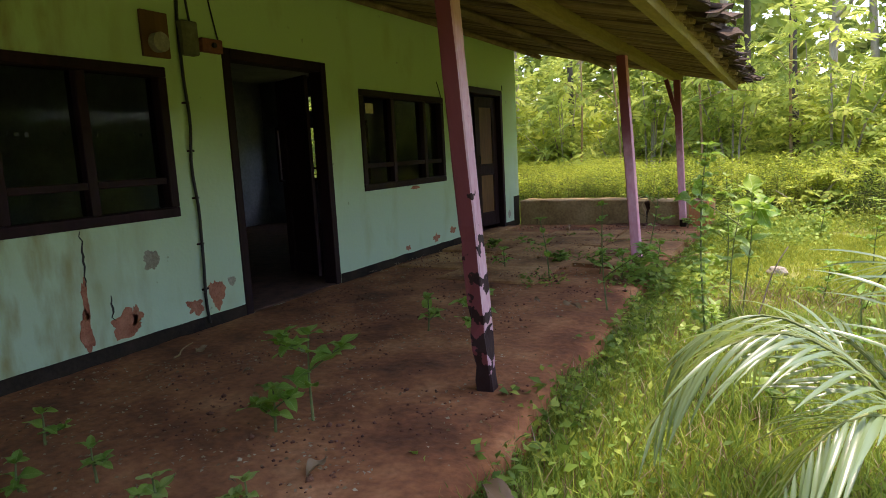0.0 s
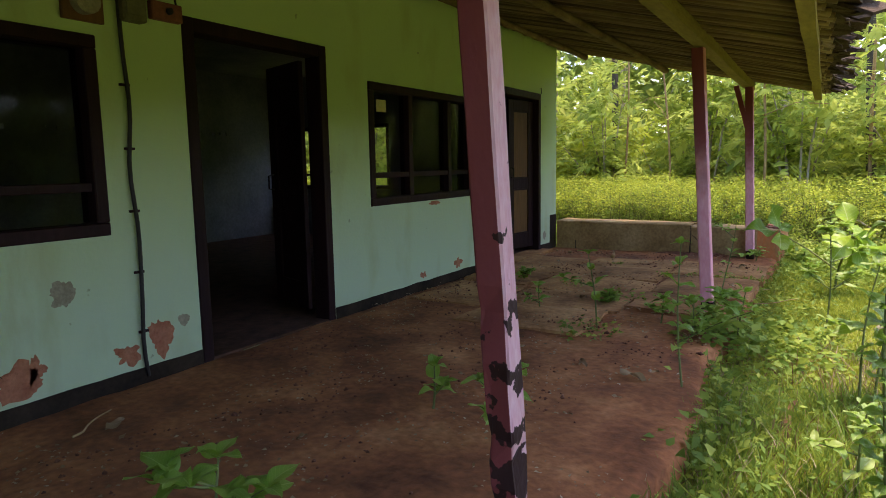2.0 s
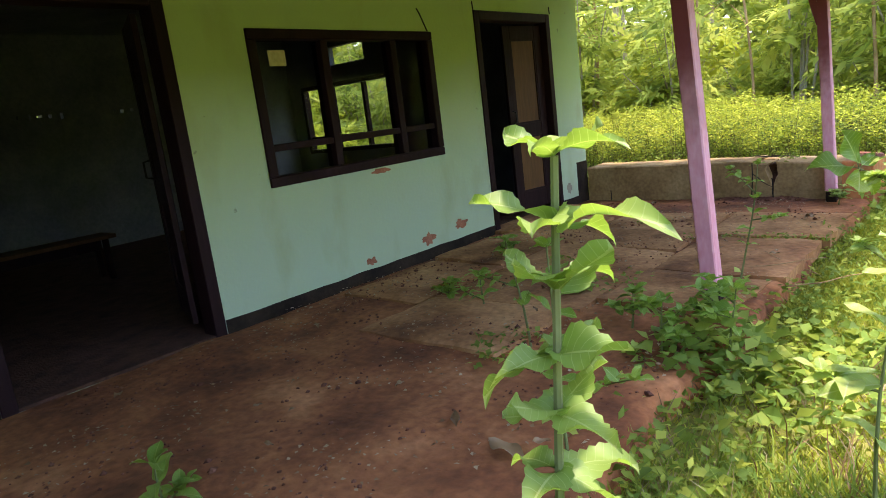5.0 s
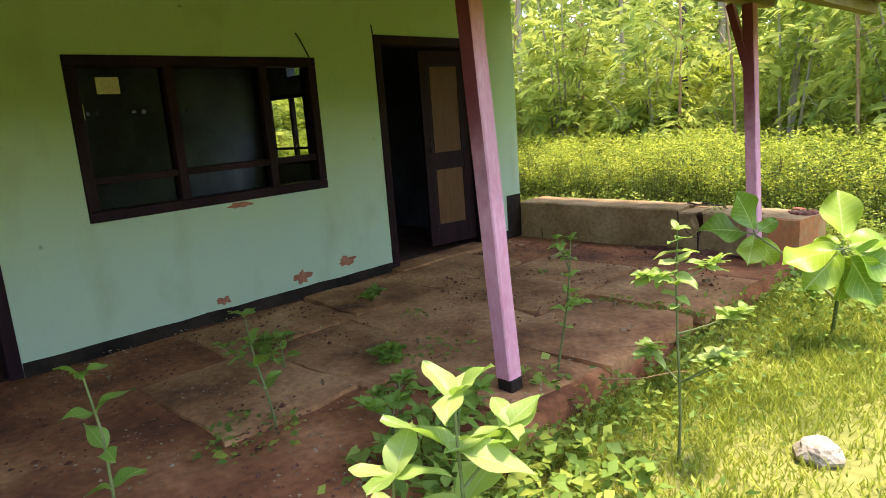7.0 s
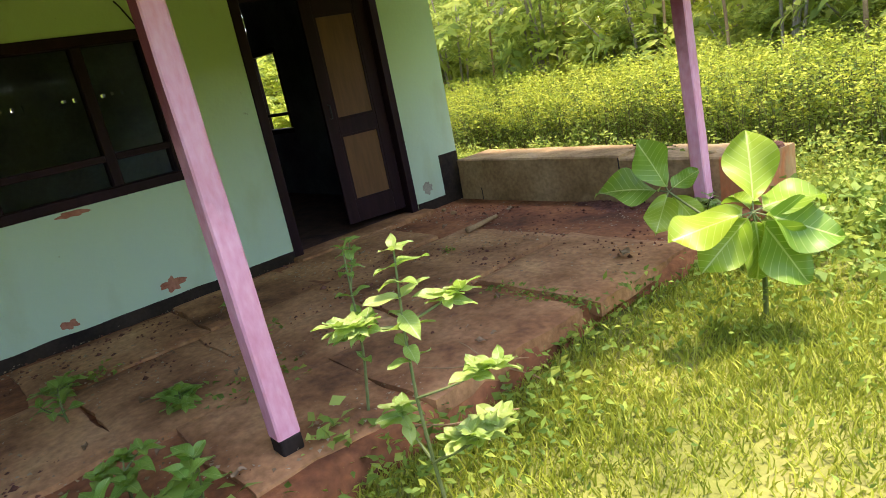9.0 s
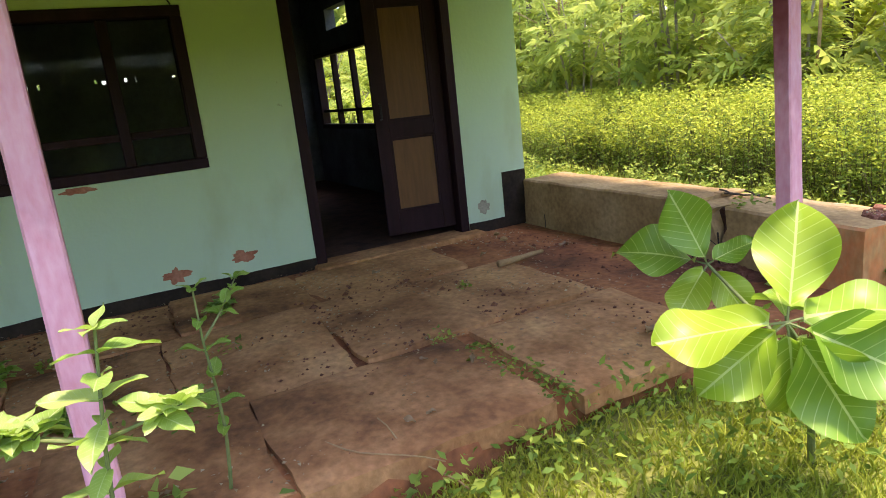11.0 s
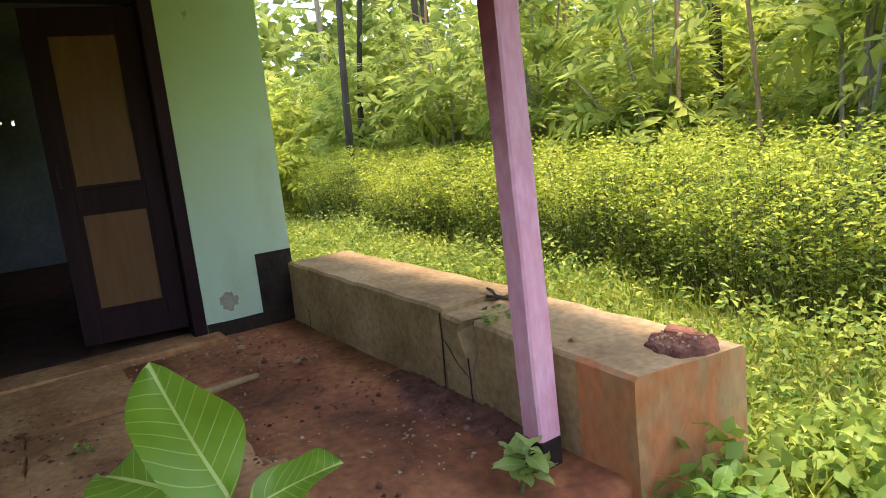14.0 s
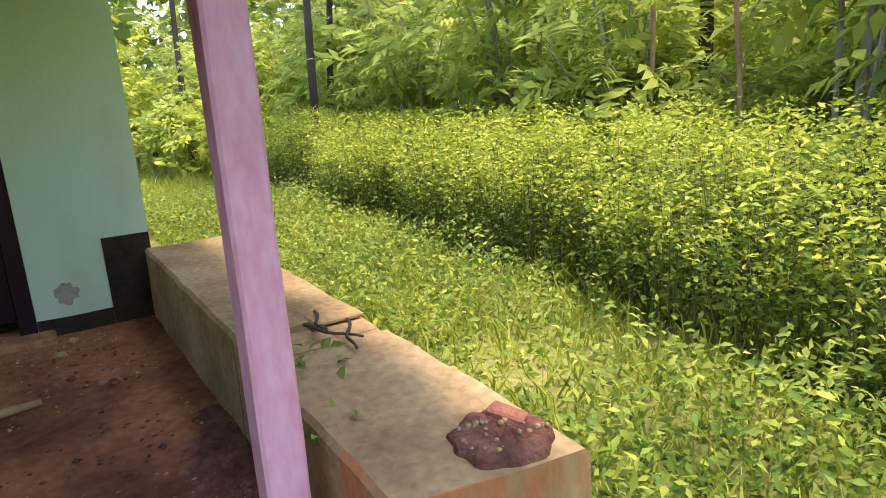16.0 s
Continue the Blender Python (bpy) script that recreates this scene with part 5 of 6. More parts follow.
def build_hedge():
    """Crowded upright stalks, bare at the foot and ending in young shoots; shade below and sun above are in the leaf
    colours.
    """
    h = empty("hedge", 0, 9.5, LAWN)
    # dark sheet inside the hedge, filling the gaps with painted shade
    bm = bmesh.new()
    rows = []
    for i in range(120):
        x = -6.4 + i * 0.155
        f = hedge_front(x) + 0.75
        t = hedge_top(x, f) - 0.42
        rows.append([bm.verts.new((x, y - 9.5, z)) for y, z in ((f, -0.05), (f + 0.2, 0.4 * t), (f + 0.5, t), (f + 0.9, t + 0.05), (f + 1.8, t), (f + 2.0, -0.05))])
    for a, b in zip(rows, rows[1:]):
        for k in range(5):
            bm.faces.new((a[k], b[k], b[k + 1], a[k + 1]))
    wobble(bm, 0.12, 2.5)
    part("shade_core", bm, ramp_mat("hedge_shade", [(0.3, (0.02, 0.028, 0.008)), (0.7, (0.06, 0.075, 0.02))], 9, 50, 0.95, 1.0), h, "dark sheet standing in for shade inside the hedge")
    m, per = 5400, 42
    sx = np.where(RNG.uniform(0, 1, m) < 0.82, RNG.uniform(-6.9, 5.0, m), RNG.uniform(5.0, 11.8, m))
    depth = RNG.uniform(0, 1, m) ** 1.4 * 1.9
    sy = np.array([hedge_front(a) for a in sx]) + depth
    st = np.array([hedge_top(a, b) for a, b in zip(sx, sy)]) * RNG.uniform(0.72, 1.08, m) * np.where(depth < 0.35, RNG.uniform(0.55, 1.0, m), 1.0)
    foot = np.stack([sx, sy - 9.5, np.full(m, -0.02)], 1)
    lean = np.stack([RNG.normal(0, 0.13, m), RNG.normal(-0.04, 0.13, m), np.ones(m)], 1)
    tagged(blades("stalk_growth", foot, lean, rand_dirs(m, -0.1, 0.1), st, 0.010, ramp_mat("hedge_stalk", [(0.3, (0.07, 0.07, 0.03)), (0.7, (0.24, 0.22, 0.10))], 6, 40, 0.8), h, 0.03), "thin upright stalks", kind="stuff")
    who = np.repeat(np.arange(m), per)
    f = RNG.uniform(0.1, 1.0, len(who)) ** 0.62
    pos = foot[who] + lean[who] * (f * st[who])[:, None] + RNG.normal(0, 1, (len(who), 3)) * np.array([0.045, 0.045, 0.01])
    d = rand_dirs(len(who), -0.35, 0.75)
    d[:, 1] -= 0.15
    size = RNG.uniform(0.55, 1.35, len(who)) * 0.043
    # leaf colour splits by height: sunlit young tops over darker, shaded leaves
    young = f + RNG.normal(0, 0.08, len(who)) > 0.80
    for nm, pick, mat, lab in (("foliage", ~young, L_HEDGE, "small green leaves, darkened as if shaded"), ("shoot_foliage", young, L_HEDGE_TOP, "yellow-green young shoots, sunlight added to their colour")):
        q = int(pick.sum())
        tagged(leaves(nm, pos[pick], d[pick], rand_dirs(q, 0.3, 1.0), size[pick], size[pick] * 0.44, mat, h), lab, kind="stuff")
    tagged(h, "tall bright green hedge of weeds behind the yard", "hedge")


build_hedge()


# ---- bushes, trees, far woods ----
def spray_leaves(name, c, axis, up, length, mat, parent, k=9, slim=0.34, rg=RNG):
    """Feathered sprays: k leaflets along a drooping axis, in pairs that share the spray's slope."""
    m = len(c)
    axis = axis / np.linalg.norm(axis, axis=1, keepdims=True)
    side = np.cross(axis, up)
    side /= np.maximum(np.linalg.norm(side, axis=1, keepdims=True), 1e-6)
    base, d, nn, L = [], [], [], []
    for j in range(k):
        t = 0.2 + 0.8 * j / (k - 1)
        s = 0 if j == k - 1 else (1 if j % 2 else -1)
        base.append(c + axis * (length * t)[:, None] - np.array([0, 0, 0.3]) * (length * t * t)[:, None])
        d.append(axis * 0.6 + side * s * 0.85 + rg.normal(0, 0.14, (m, 3)) - np.array([0, 0, 0.18]))
        nn.append(up + rg.normal(0, 0.18, (m, 3)))
        L.append(length * (0.34 + 0.16 * math.sin(math.pi * t)) * rg.uniform(0.8, 1.15, m))
    base, d, nn = (np.stack(a, 1).reshape(-1, 3) for a in (base, d, nn))
    L = np.stack(L, 1).ravel()
    return leaves(name, base, d, nn, L, L * slim, mat, parent)


def bush(name, x, y, h, r, n, size, mat, seed, label, stems=5):
    rnd = random.Random(seed)
    b = empty(name, x, y, LAWN)
    rg = np.random.default_rng(seed)
    centers = []
    for k in range(stems):
        a = rnd.uniform(0, 6.28)
        q = rnd.uniform(0.2, 0.9) * r
        top = Vector((math.cos(a) * q, math.sin(a) * q, h * rnd.uniform(0.55, 0.95)))
        part("branch", tube([(0.1 * math.cos(a), 0.1 * math.sin(a), -0.05), top * 0.5 + Vector((0, 0, 0.1 * h)), top], [0.03, 0.02, 0.008], 6), M_BARK, b)
        for j in range(3):
            centers.append(top * rnd.uniform(0.45, 1.0) + Vector((rnd.uniform(-1, 1) * r * 0.3, rnd.uniform(-1, 1) * r * 0.3, rnd.uniform(-0.1, 0.1) * h)))
    m = n // 7
    c = np.array([tuple(v) for v in centers])[rg.integers(0, len(centers), m)]
    u = rg.normal(0, 1, (m, 3))
    u /= np.linalg.norm(u, axis=1, keepdims=True)
    pts = c + u * (rg.uniform(0.05, 1, (m, 1)) ** 0.6) * np.array([0.36 * r, 0.36 * r, 0.17 * h])
    pts[:, 2] = np.maximum(pts[:, 2], 0.05)
    axis = u * np.array([1, 1, 0.5]) + rg.normal(0, 0.35, (m, 3)) + np.array([0, 0, 0.25])
    up = rg.normal(0, 0.35, (m, 3)) + np.array([0, 0, 1.0]) + u * 0.4
    spray_leaves("foliage", pts, axis, up, rg.uniform(0.6, 1.4, m) * size * 2.4, mat, b, k=11, rg=rg)
    tagged(b, label, "bush", group="bushes behind the hedge")


for k, (x, y, h) in enumerate([(-8.4, 9.6, 1.5), (-9.8, 8.2, 1.8), (-11.2, 9.8, 2.6), (-12.4, 7.6, 2.6), (-13.6, 9.0, 3.2), (-14.6, 6.8, 3.0), (-10.8, 11.2, 3.0), (-15.5, 8.6, 4.0), (-16.5, 10.6, 4.4), (-16.8, 6.0, 4.0), (-8.0, 11.0, 2.8), (-13.0, 11.4, 3.8), (-17.5, 7.6, 4.6)]):
    bush("bush", x, y, h, 1.2 + 0.1 * h, 1500, 0.13 + 0.02 * h, L_BUSH if k % 3 else L_HEDGE_TOP, 600 + k, "bright green bush beyond the end of the house")
bush_rnd = random.Random(44)
for k in range(44):
    row = k % 3
    x = -17 + (k // 3) * 2.0 + bush_rnd.uniform(-0.6, 0.6)
    y = (11.6, 13.2, 15.2)[row] + bush_rnd.uniform(-0.5, 0.5) - 0.12 * x
    hh = (1.9, 2.7, 3.9)[row] * bush_rnd.uniform(0.8, 1.2)
    pale = k % 4 != 1
    bush("bush", x, y, hh, 1.3 + 0.25 * row, 1500, (0.15, 0.19, 0.23)[row] * bush_rnd.uniform(0.8, 1.2), L_BUSH if pale else L_HEDGE_TOP, 100 + k, "bright green bush with long light leaves" if pale else "yellow-green bush in full sun")
for k, (x, y, h) in enumerate([(-4.9, 11.3, 3.4), (-2.6, 11.4, 4.2), (-0.6, 11.2, 3.2), (1.3, 11.5, 4.4), (3.1, 11.0, 3.4), (4.9, 10.6, 3.8), (-7.2, 11.6, 3.8), (6.6, 10.2, 3.4), (-9.6, 11.8, 4.2)]):
    bush("young_tree", x, y, h, 1.1, 1300, 0.2, L_BUSH, 500 + k, "young tree with bright drooping leaf sprays", 6)
for k, (x, y, h, r) in enumerate([(6.0, 5.6, 1.3, 0.8), (6.6, 3.2, 1.2, 0.8), (5.9, 7.6, 1.5, 0.9), (4.4, 8.3, 0.9, 0.6), (7.4, 8.4, 1.9, 1.1), (7.9, 6.2, 1.8, 1.0), (8.6, 4.2, 2.0, 1.2)]):
    bush("bush", x, y, h, r, 1100, 0.11, L_BUSH, 200 + k, "leafy light green shrub at the yard edge")


def tree(x, y, h, rad, mat_bark, n, size, seed, label, crown0=0.4, lean=(0, 0), r=1.7):
    rnd = random.Random(seed)
    rg = np.random.default_rng(seed)
    t = empty("tree", x, y, LAWN)
    pts = [Vector((lean[0] * f * h + 0.12 * math.sin(f * 5 + seed), lean[1] * f * h + 0.12 * math.cos(f * 4 + seed) - 0.12 * math.cos(seed), f * h - 0.1)) for f in [i / 9 for i in range(10)]]
    pts[0] = Vector((0.12 * math.sin(seed), 0, -0.1))
    part("trunk", tube(pts, [rad * (1.25 if i == 0 else 1 - 0.075 * i) for i in range(10)], 10), mat_bark, t, smooth=True)
    cs = []
    for k in range(11):
        f = crown0 + (1 - crown0) * rnd.random()
        b = pts[min(8, int(f * 9))]
        a = rnd.uniform(0, 6.28)
        L = r * rnd.uniform(0.5, 1.1)
        e = b + Vector((math.cos(a) * L, math.sin(a) * L, rnd.uniform(0.1, 0.9) * L))
        part("limb", tube([b, b.lerp(e, 0.5) + Vector((0, 0, 0.12 * L)), e], [rad * 0.35, rad * 0.22, 0.008], 6), mat_bark, t)
        cs += [b.lerp(e, 0.6), e, e + Vector((rnd.uniform(-0.5, 0.5), rnd.uniform(-0.5, 0.5), rnd.uniform(-0.4, 0.5)))]
    c = np.array([tuple(v) for v in cs])[rg.integers(0, len(cs), n)]
    u = rg.normal(0, 1, (n, 3))
    u /= np.linalg.norm(u, axis=1, keepdims=True)
    p = c + u * rg.uniform(0.1, 1, (n, 1)) * np.array([0.75, 0.75, 0.5])
    d = u + rg.normal(0, 0.4, (n, 3)) + np.array([0, 0, -0.4])
    s = rg.uniform(0.6, 1.3, n) * size
    leaves("crown", p, d, rg.normal(0, 0.5, (n, 3)) + np.array([0, 0, 1.0]), s, s * 0.5, L_TREE, t)
    tagged(t, label, "tree", group="trees of the wood")


tl = [(-4.4, 12.4, 9, 0.07), (-2.8, 13.9, 10, 0.06), (-1.0, 12.9, 11, 0.09), (0.8, 14.6, 10, 0.07), (2.6, 13.4, 12, 0.12), (4.4, 12.6, 11, 0.10), (5.2, 15.4, 13, 0.12), (-6.4, 14.2, 11, 0.08), (-8.8, 13.6, 12, 0.11), (-2.0, 17.0, 12, 0.10), (7.0, 14.6, 12, 0.12), (3.2, 17.4, 13, 0.13), (8.8, 17.2, 13, 0.14), (-4.8, 17.6, 13, 0.12), (-11.5, 15.0, 12, 0.12), (6.4, 19.6, 13, 0.14), (-14.0, 13.5, 12, 0.12), (-12.6, 9.4, 10, 0.08), (-15.2, 8.0, 11, 0.09)]
for k, (x, y, h, rad) in enumerate(tl):
    pale = k % 3 != 2
    tree(x, y, h, rad, M_BARK if pale else M_BARK_DARK, 800, 0.22, 300 + k, "slim tree with pale trunk and airy crown" if pale else "slim tree with dark trunk and airy crown", 0.42, (0.02 * ((k % 5) - 2), 0.0))


tree(-6.9, 10.3, 9, 0.08, M_BARK_DARK, 1100, 0.2, 341, "slim leaning tree with dark trunk and airy crown", 0.5, (0.16, 0.02))
tree(-7.6, 10.9, 9, 0.07, M_BARK_DARK, 1100, 0.2, 342, "slim leaning tree with dark trunk and airy crown", 0.5, (0.20, 0.0))


slim_rnd = random.Random(77)
for k in range(7):
    x = -5.6 + k * 1.7 + slim_rnd.uniform(-0.6, 0.6)
    tree(x, 11.0 - 0.1 * x + slim_rnd.uniform(-0.35, 0.3), slim_rnd.uniform(5.5, 8.0), slim_rnd.uniform(0.022, 0.04), M_STICK, 120, 0.17, 700 + k, "young tree with thin pale trunk behind the hedge", 0.38, (slim_rnd.uniform(-0.08, 0.08), 0.0), 1.0)


def far_woods():
    n = 70000
    a = RNG.uniform(0, 2 * np.pi, n)
    front_only = RNG.uniform(0, 1, n) < 0.62
    a[front_only] = RNG.uniform(math.radians(55), math.radians(165), front_only.sum())
    rad = RNG.uniform(19, 27, n)
    z = RNG.uniform(0, 1, n) ** 1.3 * 15
    x, y = rad * np.cos(a) - 1.0, rad * np.sin(a) + 2.0
    k = np.array([noise.noise(Vector((p * 0.3, q * 0.3, w * 0.3))) + 0.4 * noise.noise(Vector((p * 0.9, q * 0.9, w * 0.9))) for p, q, w in zip(x, y, z)]) > -0.22 + 0.085 * (z - 4.5)
    x, y, z = x[k], y[k], z[k]
    s = RNG.uniform(0.35, 0.8, len(x))
    tagged(leaves("far_woods", np.stack([x, y, z + LAWN], 1), rand_dirs(len(x), -0.8, 0.5), rand_dirs(len(x), 0.0, 1.0), s, s * 0.6, L_TREE), "dense wood beyond the yard", "woods", kind="stuff")


far_woods()


def reflection_woods():
    """Unseen wood added behind the walker, so that the window glass reflects dark leaves."""
    n = 36000
    a = RNG.uniform(math.radians(-120), math.radians(58), n)
    rad = RNG.uniform(15, 19, n)
    z = RNG.uniform(0, 1, n) ** 1.1 * 3.0
    x, y = rad * np.cos(a) + 1.0, rad * np.sin(a) + 1.0
    s = RNG.uniform(0.3, 0.6, n)
    tagged(leaves("reflection_woods", np.stack([x, y, z + LAWN], 1), rand_dirs(n, -0.8, 0.5), rand_dirs(n, 0.0, 1.0), s, s * 0.6, L_TREE), "unseen wood added for dark window reflections", "woods", kind="stuff")


reflection_woods()


# ---- small things on the floor ----
def stick(name, a, b, r, mat, label, bend=0.02, knots=False):
    a, b = Vector(a), Vector(b)
    pts = [a.lerp(b, i / 8) + Vector((bend * math.sin(i * 0.7), bend * math.sin(i * 0.9 + 1), 0)) for i in range(9)]
    ob = mesh_object(name, tube(pts, [r * (1 - 0.35 * i / 8) * (1.12 if knots and i % 3 == 0 else 1) for i in range(9)], 8), mat, smooth=True)
    tagged(ob, label, "stick")


stick("bamboo_stick", (1.18, 5.43, FLOOR + 0.062), (1.08, 5.88, FLOOR + 0.04), 0.024, M_STICK, "pale dry bamboo stick lying on the floor", 0.008, True)
stick("twig", (1.65, 5.52, FLOOR + 0.02), (2.05, 5.61, FLOOR + 0.022), 0.006, M_STICK, "thin dry twig on the dirt floor")
stick("twig", (0.45, -1.15, FLOOR + 0.02), (0.30, -0.85, FLOOR + 0.022), 0.006, M_STICK, "thin dry twig on the dirt floor")
stick("grass_stalk", (2.55, 3.6, FLOOR + 0.03), (3.1, 3.95, FLOOR + 0.05), 0.004, M_STICK, "long dry grass stalk across the floor")
stick("grass_stalk", (3.05, 4.05, LAWN + 0.03), (2.75, 3.85, FLOOR + 0.10), 0.004, M_STICK, "long dry grass stalk across the floor")
stick("grass_stalk", (3.0, 3.3, FLOOR + 0.03), (3.35, 3.6, LAWN + 0.2), 0.004, M_STICK, "long dry grass stalk leaning on the porch edge")
stick("old_plank", (3.32, 0.55, LAWN + 0.03), (3.42, 1.25, LAWN + 0.05), 0.03, M_PANEL, "narrow weathered timber lying in the grass")
stick("dead_stem", (3.75, 0.35, LAWN), (4.10, 1.0, 0.42), 0.006, M_BARK_DARK, "dead dark weed stem standing in the grass", 0.03)


for a, b in (((2.00, 6.70, 0.318), (2.22, 6.82, 0.305)), ((2.05, 6.84, 0.316), (2.30, 6.76, 0.304)), ((1.90, 6.78, 0.322), (2.12, 6.74, 0.312))):
    stick("twig", a, b, 0.007, M_BARK_DARK, "dark dead twig lying across the broken low wall", 0.012)


def stone(x, y, z, r, seed, mat, label, flat=0.7):
    bm = bmesh.new()
    bmesh.ops.create_icosphere(bm, subdivisions=3, radius=r)
    for v in bm.verts:
        v.co *= 1 + 0.28 * noise.noise(v.co * (1.6 / r) + Vector((seed, 0, 0))) + 0.08 * noise.noise(v.co * (5 / r) + Vector((seed, 3, 0)))
        v.co.z *= flat
        v.co += Vector((x, y, z + r * flat * 0.55))
    tagged(mesh_object("stone", bm, mat), label, "stone")


stone(4.00, 3.44, LAWN, 0.095, 2, M_STONE, "pale rounded stone lying in the grass")
stone(3.62, -2.0, LAWN, 0.09, 5, M_STONE, "pale broken stone in the rough grass")
stone(4.18, -1.72, LAWN, 0.10, 7, M_STONE, "pale broken stone in the rough grass")
stone(3.0, -2.35, LAWN, 0.07, 9, M_STONE, "pale broken stone at the porch edge")
stone(2.66, 6.62, 0.255, 0.035, 12, M_CONC, "lump of broken concrete on the low wall")
for k, (x, y, r) in enumerate([(2.02, 6.40, 0.035), (2.12, 6.36, 0.05), (2.22, 6.40, 0.04), (2.3, 6.33, 0.03), (1.86, 6.42, 0.028), (2.4, 6.38, 0.045), (2.05, 6.28, 0.025), (2.25, 6.24, 0.022), (0.42, 5.98, 0.03), (0.2, 6.05, 0.025)]):
    stone(x, y, FLOOR, r * (0.6 if k < 8 else 1.0), 20 + k, M_CLOD if k < 8 else M_CONC, "dark crumbled rubble below the cracked wall" if k < 8 else "small lump of concrete near the doorstep")


def soil_heap():
    bm = bmesh.new()
    rows = []
    for i in range(70):
        x = 1.35 + i * 0.0174
        f = math.sin(math.pi * i / 69)
        row = []
        for j in range(19):
            u = j / 18
            y = 6.495 - 0.30 * u * (0.4 + 0.6 * f)
            z = FLOOR - 0.004 + f * (1 - u) * (0.035 + 0.03 * noise.noise(Vector((x * 7, y * 7, 2))) + 0.02 * noise.noise(Vector((x * 30, y * 30, 5)))) + 0.006 * f * noise.noise(Vector((x * 50, y * 50, 3)))
            row.append(bm.verts.new((x, y, z)))
        rows.append(row)
    for a, b in zip(rows, rows[1:]):
        for j in range(18):
            bm.faces.new((a[j], a[j + 1], b[j + 1], b[j]))
    tagged(mesh_object("soil_heap", bm, M_CLOD), "dark crumbled soil heaped below the cracked wall", "soil", kind="stuff")


soil_heap()


def crater():
    """The broken top at the end of the low wall: loose red soil in a ragged hollow behind a chipped mortar lip."""
    cx, cy, top = 2.945, 6.83, 0.262
    p = empty("soil_hollow", cx, cy, top)
    bm = bmesh.new()
    n, steps = 40, 9
    c = bm.verts.new((0, 0, 0.012))
    rings = []
    for k in range(1, steps + 1):
        q = k / steps
        ring = []
        for i in range(n):
            a = 2 * math.pi * i / n
            r = q * (1 + 0.24 * noise.noise(Vector((math.cos(a) * 2, math.sin(a) * 2, 4))))
            x, y = 0.132 * r * math.cos(a), 0.135 * r * math.sin(a)
            bump = 0.016 * noise.noise(Vector((x * 28, y * 28, 8))) + 0.008 * noise.noise(Vector((x * 80, y * 80, 3)))
            ring.append(bm.verts.new((x, y, 0.012 + 0.012 * math.sin(math.pi * q) + bump if k < steps else -0.02)))
        rings.append(ring)
    for i in range(n):
        bm.faces.new((c, rings[0][i], rings[0][(i + 1) % n]))
    for u, w in zip(rings, rings[1:]):
        for i in range(n):
            bm.faces.new((u[i], w[i], w[(i + 1) % n], u[(i + 1) % n]))
    part("soil", bm, M_CLOD, p, "loose reddish brown soil")
    rnd = random.Random(91)
    brick = box(-0.05, 0.05, -0.022, 0.022, -0.02, 0.022, 0.006)
    wobble(brick, 0.004, 30)
    bmesh.ops.transform(brick, matrix=pose(-0.045, 0.055, 0.016, 8, 6, 24), verts=brick.verts)
    part("broken_brick", brick, M_BRICK, p, "broken red brick in the soil")
    for k in range(26):
        a, r = rnd.uniform(0, 6.28), rnd.uniform(0.1, 1.0) ** 0.6
        s = rnd.uniform(0.003, 0.009)
        lump = bmesh.new()
        bmesh.ops.create_icosphere(lump, subdivisions=1, radius=s, matrix=pose(0.10 * r * math.cos(a), 0.115 * r * math.sin(a), 0.024, rnd.uniform(0, 90), 0, rnd.uniform(0, 90)))
        part("crumb", lump, M_CONC if k % 3 else M_STONE, p)
    tagged(p, "loose red soil in the broken top of the low wall", "soil")


crater()


def litter():
    rnd = random.Random(21)
    me = [leaf_mesh("dry_leaf", 0.25, 0.5, 0.1 + 0.1 * k, 0.5, 0.5, L_DRY, k) for k in range(3)]
    spots = [(2.49, 0.96, 0.16, 0.02), (1.72, 2.67, 0.13, 0.05), (2.75, 5.25, 0.13, 0.012), (0.5, -0.9, 0.12, 0.012), (2.2, 1.1, 0.09, 0.012), (3.05, -1.9, 0.2, 0.0), (2.35, -1.95, 0.13, 0.012), (1.0, 6.1, 0.10, 0.012), (0.7, 4.75, 0.09, 0.03)]
    for _ in range(46):
        spots.append((rnd.uniform(0.2, 2.8), rnd.uniform(-2.5, 6.3), rnd.uniform(0.025, 0.07), 0.012))
    for x, y, s, dz in spots:
        ob = new("dry_leaf", me[rnd.randrange(3)])
        ob.matrix_basis = pose(x, y, FLOOR + (0.045 if 1.75 < y < 5.6 else 0.018) + dz, rnd.uniform(-12, 12), rnd.uniform(-12, 12), rnd.uniform(0, 360)) @ Matrix.Scale(s, 4)
        tagged(ob, "dry fallen leaf on the dirt floor", "leaf", group="fallen leaves")
    k = 7000
    x, y = RNG.uniform(0.05, 2.85, k), RNG.uniform(-3, 6.4, k)
    keep = np.array([noise.noise(Vector((a * 1.7, b * 1.7, 9))) for a, b in zip(x, y)]) > -0.05
    x, y = x[keep], y[keep]
    z = np.array([porch_height(a, b) for a, b in zip(x, y)]) + np.where((y > 1.75) & (y < 5.6), 0.036, 0.008)
    s = RNG.uniform(0.006, 0.028, len(x))
    tagged(leaves("floor_crumbs", np.stack([x, y, z], 1), rand_dirs(len(x), -0.1, 0.2), rand_dirs(len(x), 0.7, 1), s, s * 0.7, L_DRY), "crumbs and bits of dry leaf on the floor", "litter", kind="stuff")


litter()


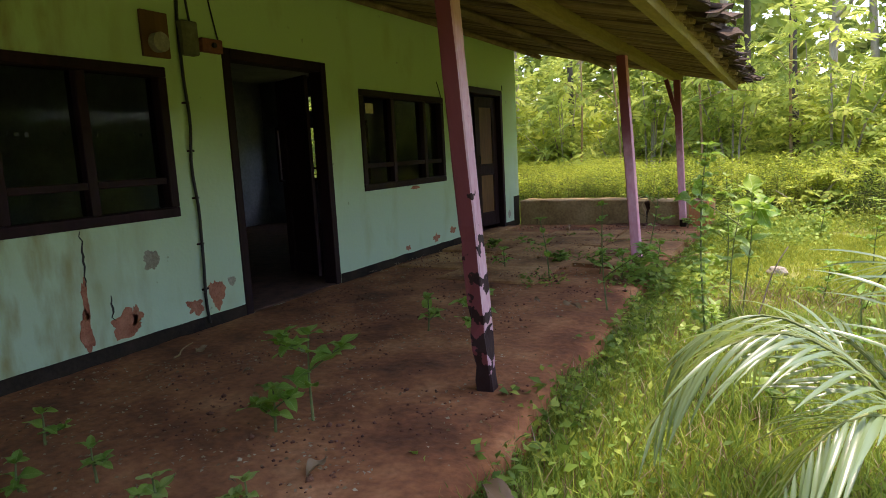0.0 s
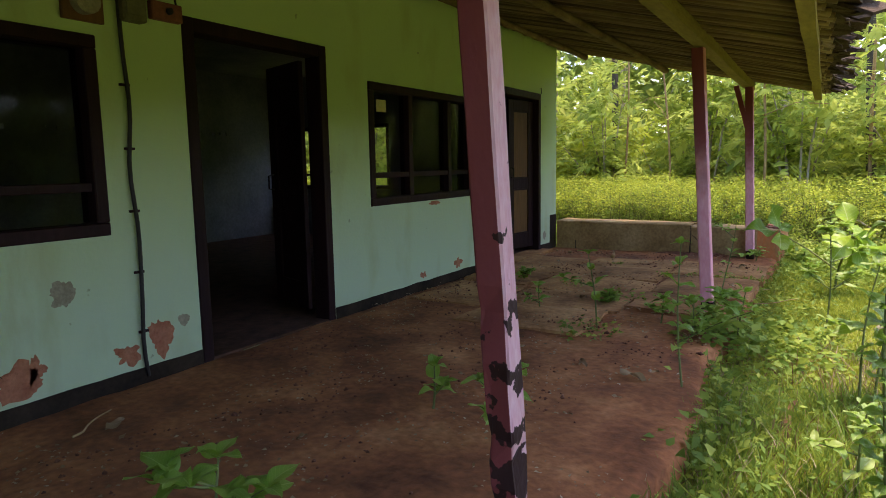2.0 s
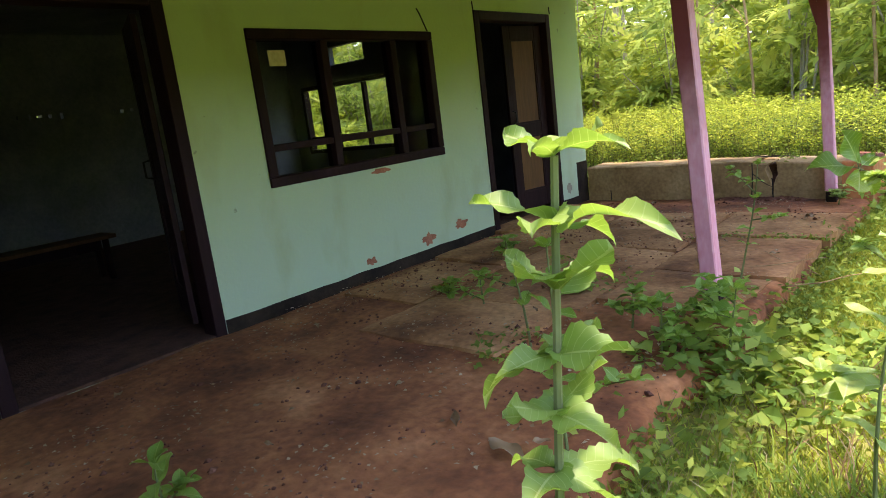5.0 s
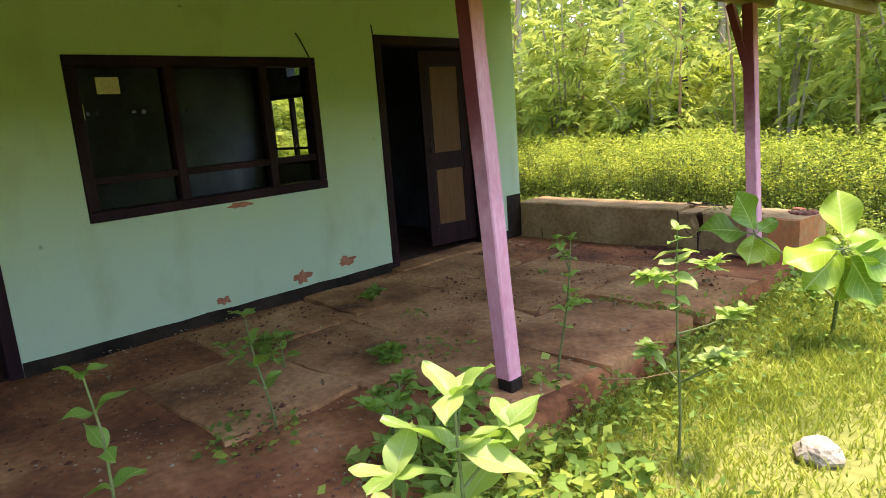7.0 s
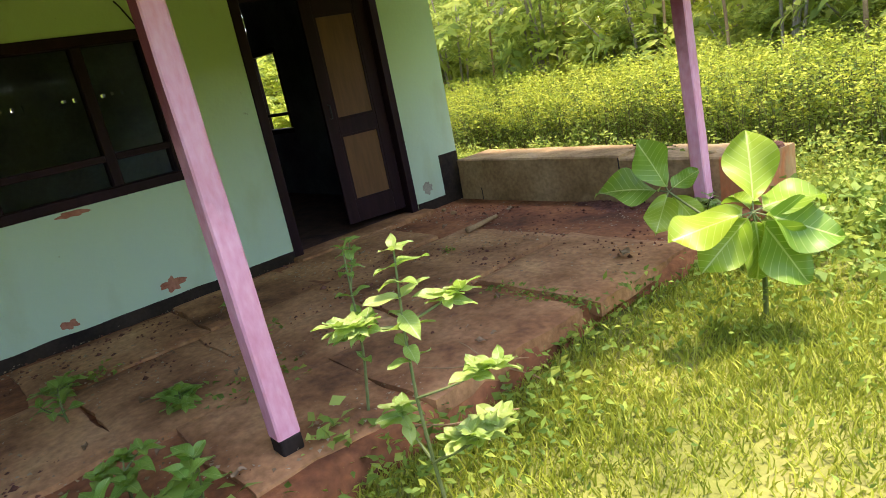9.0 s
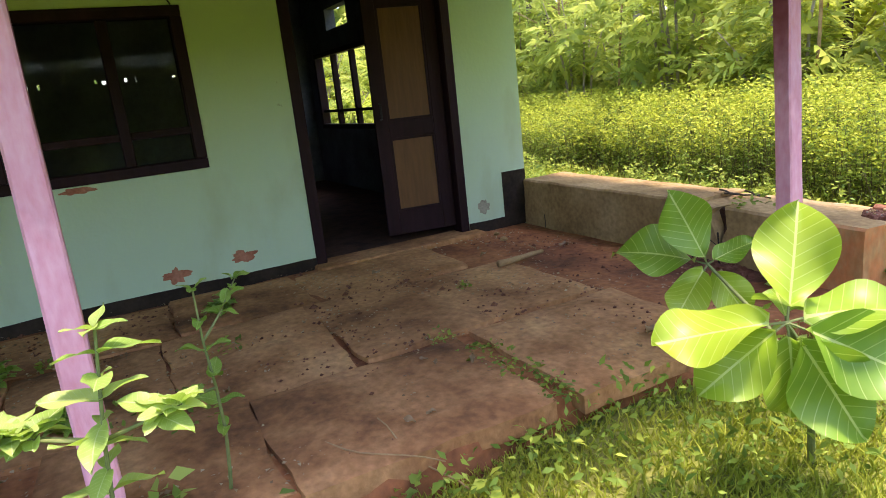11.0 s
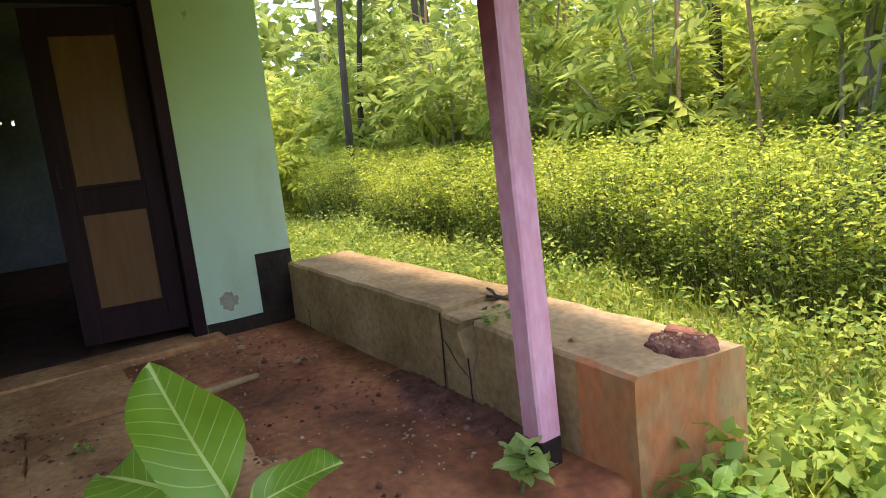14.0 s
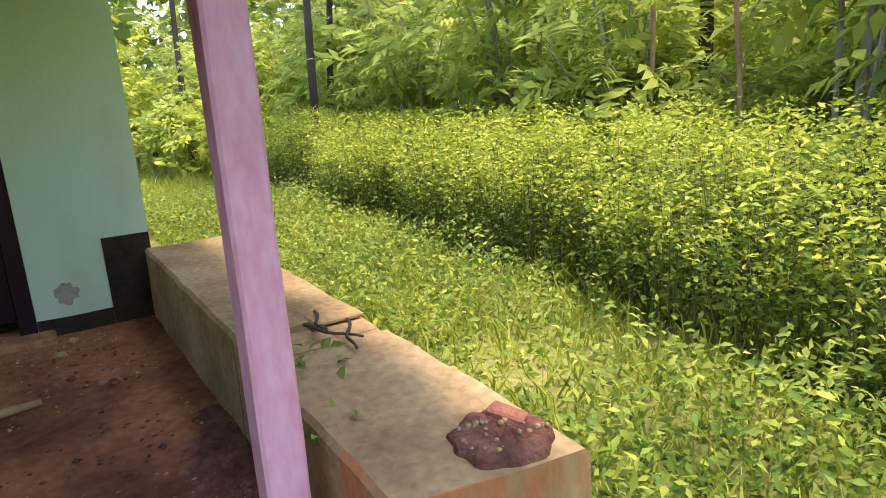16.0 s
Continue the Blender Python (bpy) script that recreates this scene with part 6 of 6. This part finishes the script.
def clods():
    n = 5200
    rg = np.random.default_rng(31)
    x, y = rg.uniform(0.1, 2.85, n), rg.uniform(-2.6, 6.3, n)
    k = np.array([noise.noise(Vector((a * 1.4, b * 1.4, 4))) + 0.5 * noise.noise(Vector((a * 5, b * 5, 1))) for a, b in zip(x, y)]) > 0.08
    x, y = x[k], y[k]
    z = np.array([porch_height(a, b) for a, b in zip(x, y)]) + np.where((y > 1.75) & (y < 5.6), 0.030, 0.0)
    s = rg.uniform(0.003, 0.013, len(x)) * (1 + 0.9 * (rg.uniform(0, 1, len(x)) > 0.93))
    corners = np.array([(1, 0, 0), (0, 1, 0), (-1, 0, 0), (0, -1, 0), (0, 0, 0.8), (0, 0, -0.4)])
    v = (corners[None] * rg.uniform(0.6, 1.4, (len(x), 6, 1)) * s[:, None, None]) + np.stack([x, y, z + s * 0.25], 1)[:, None]
    f = np.array([(0, 1, 4), (1, 2, 4), (2, 3, 4), (3, 0, 4), (1, 0, 5), (2, 1, 5), (3, 2, 5), (0, 3, 5)])
    tri = (np.arange(len(x))[:, None, None] * 6 + f[None]).reshape(-1, 3)
    tagged(mesh_from("soil_clods", v.reshape(-1, 3), tri, M_CLOD), "small clods of brown earth on the floor", "clods", kind="stuff")


clods()


# ---- floor slabs and doorsteps ----
def slab(x0, x1, y0, y1, z, tilt, seed):
    bm = bmesh.new()
    nx, ny = max(3, int((x1 - x0) / 0.09)), max(3, int((y1 - y0) / 0.09))

    def top(i, j):
        u, v = i / nx, j / ny
        x, y = x0 + (x1 - x0) * u, y0 + (y1 - y0) * v
        rim = i in (0, nx) or j in (0, ny)
        w = noise.noise_vector(Vector((x * 3.5, y * 3.5, seed)))
        g = noise.noise_vector(Vector((x * 11, y * 11, seed)))
        return Vector((x + (w.x * 0.035 + g.x * 0.016 if rim else 0), y + (w.y * 0.035 + g.y * 0.016 if rim else 0), z + tilt[0] * (u - 0.5) + tilt[1] * (v - 0.5) + 0.006 * w.z - (0.010 if rim else 0)))

    g = [[bm.verts.new(top(i, j)) for i in range(nx + 1)] for j in range(ny + 1)]
    for a, b in zip(g, g[1:]):
        for i in range(nx):
            bm.faces.new((a[i], a[i + 1], b[i + 1], b[i]))
    rim = [g[0][i] for i in range(nx + 1)] + [g[j][nx] for j in range(1, ny + 1)] + [g[ny][i] for i in range(nx - 1, -1, -1)] + [g[j][0] for j in range(ny - 1, 0, -1)]
    low = [bm.verts.new((v.co.x, v.co.y, FLOOR - 0.06)) for v in rim]
    k = len(rim)
    for i in range(k):
        bm.faces.new((rim[i], low[i], low[(i + 1) % k], rim[(i + 1) % k]))
    ob = mesh_object("slab", bm, M_SLAB, porch, smooth=False)
    return ob


slab_rnd = random.Random(3)
for xa, xb, ya, yb in ((0.10, 0.89, 2.3, 3.36), (0.10, 0.88, 3.36, 4.24), (0.14, 0.92, 4.24, 5.35), (0.91, 1.98, 1.7, 2.5), (0.93, 2.04, 2.5, 3.25), (0.95, 1.42, 3.25, 4.10), (1.42, 2.06, 3.25, 4.08), (0.90, 2.03, 4.10, 4.86), (0.94, 2.00, 4.86, 5.62), (2.06, 2.86, 2.7, 3.5), (2.08, 2.96, 3.5, 4.56), (2.04, 2.99, 4.66, 5.68)):
    slab(xa + 0.009, xb - 0.009, ya + 0.008, yb - 0.008, FLOOR + 0.028 + slab_rnd.uniform(-0.006, 0.012), (slab_rnd.uniform(-0.03, 0.03), slab_rnd.uniform(-0.024, 0.024)), slab_rnd.uniform(0, 50))
ob = mesh_object("doorstep", box(-0.14, 0.17, 4.47, 5.98, FLOOR - 0.05, FLOOR + 0.042, 0.012), M_SLAB)
tagged(ob, "worn low concrete doorstep", "doorstep", kind="structure")
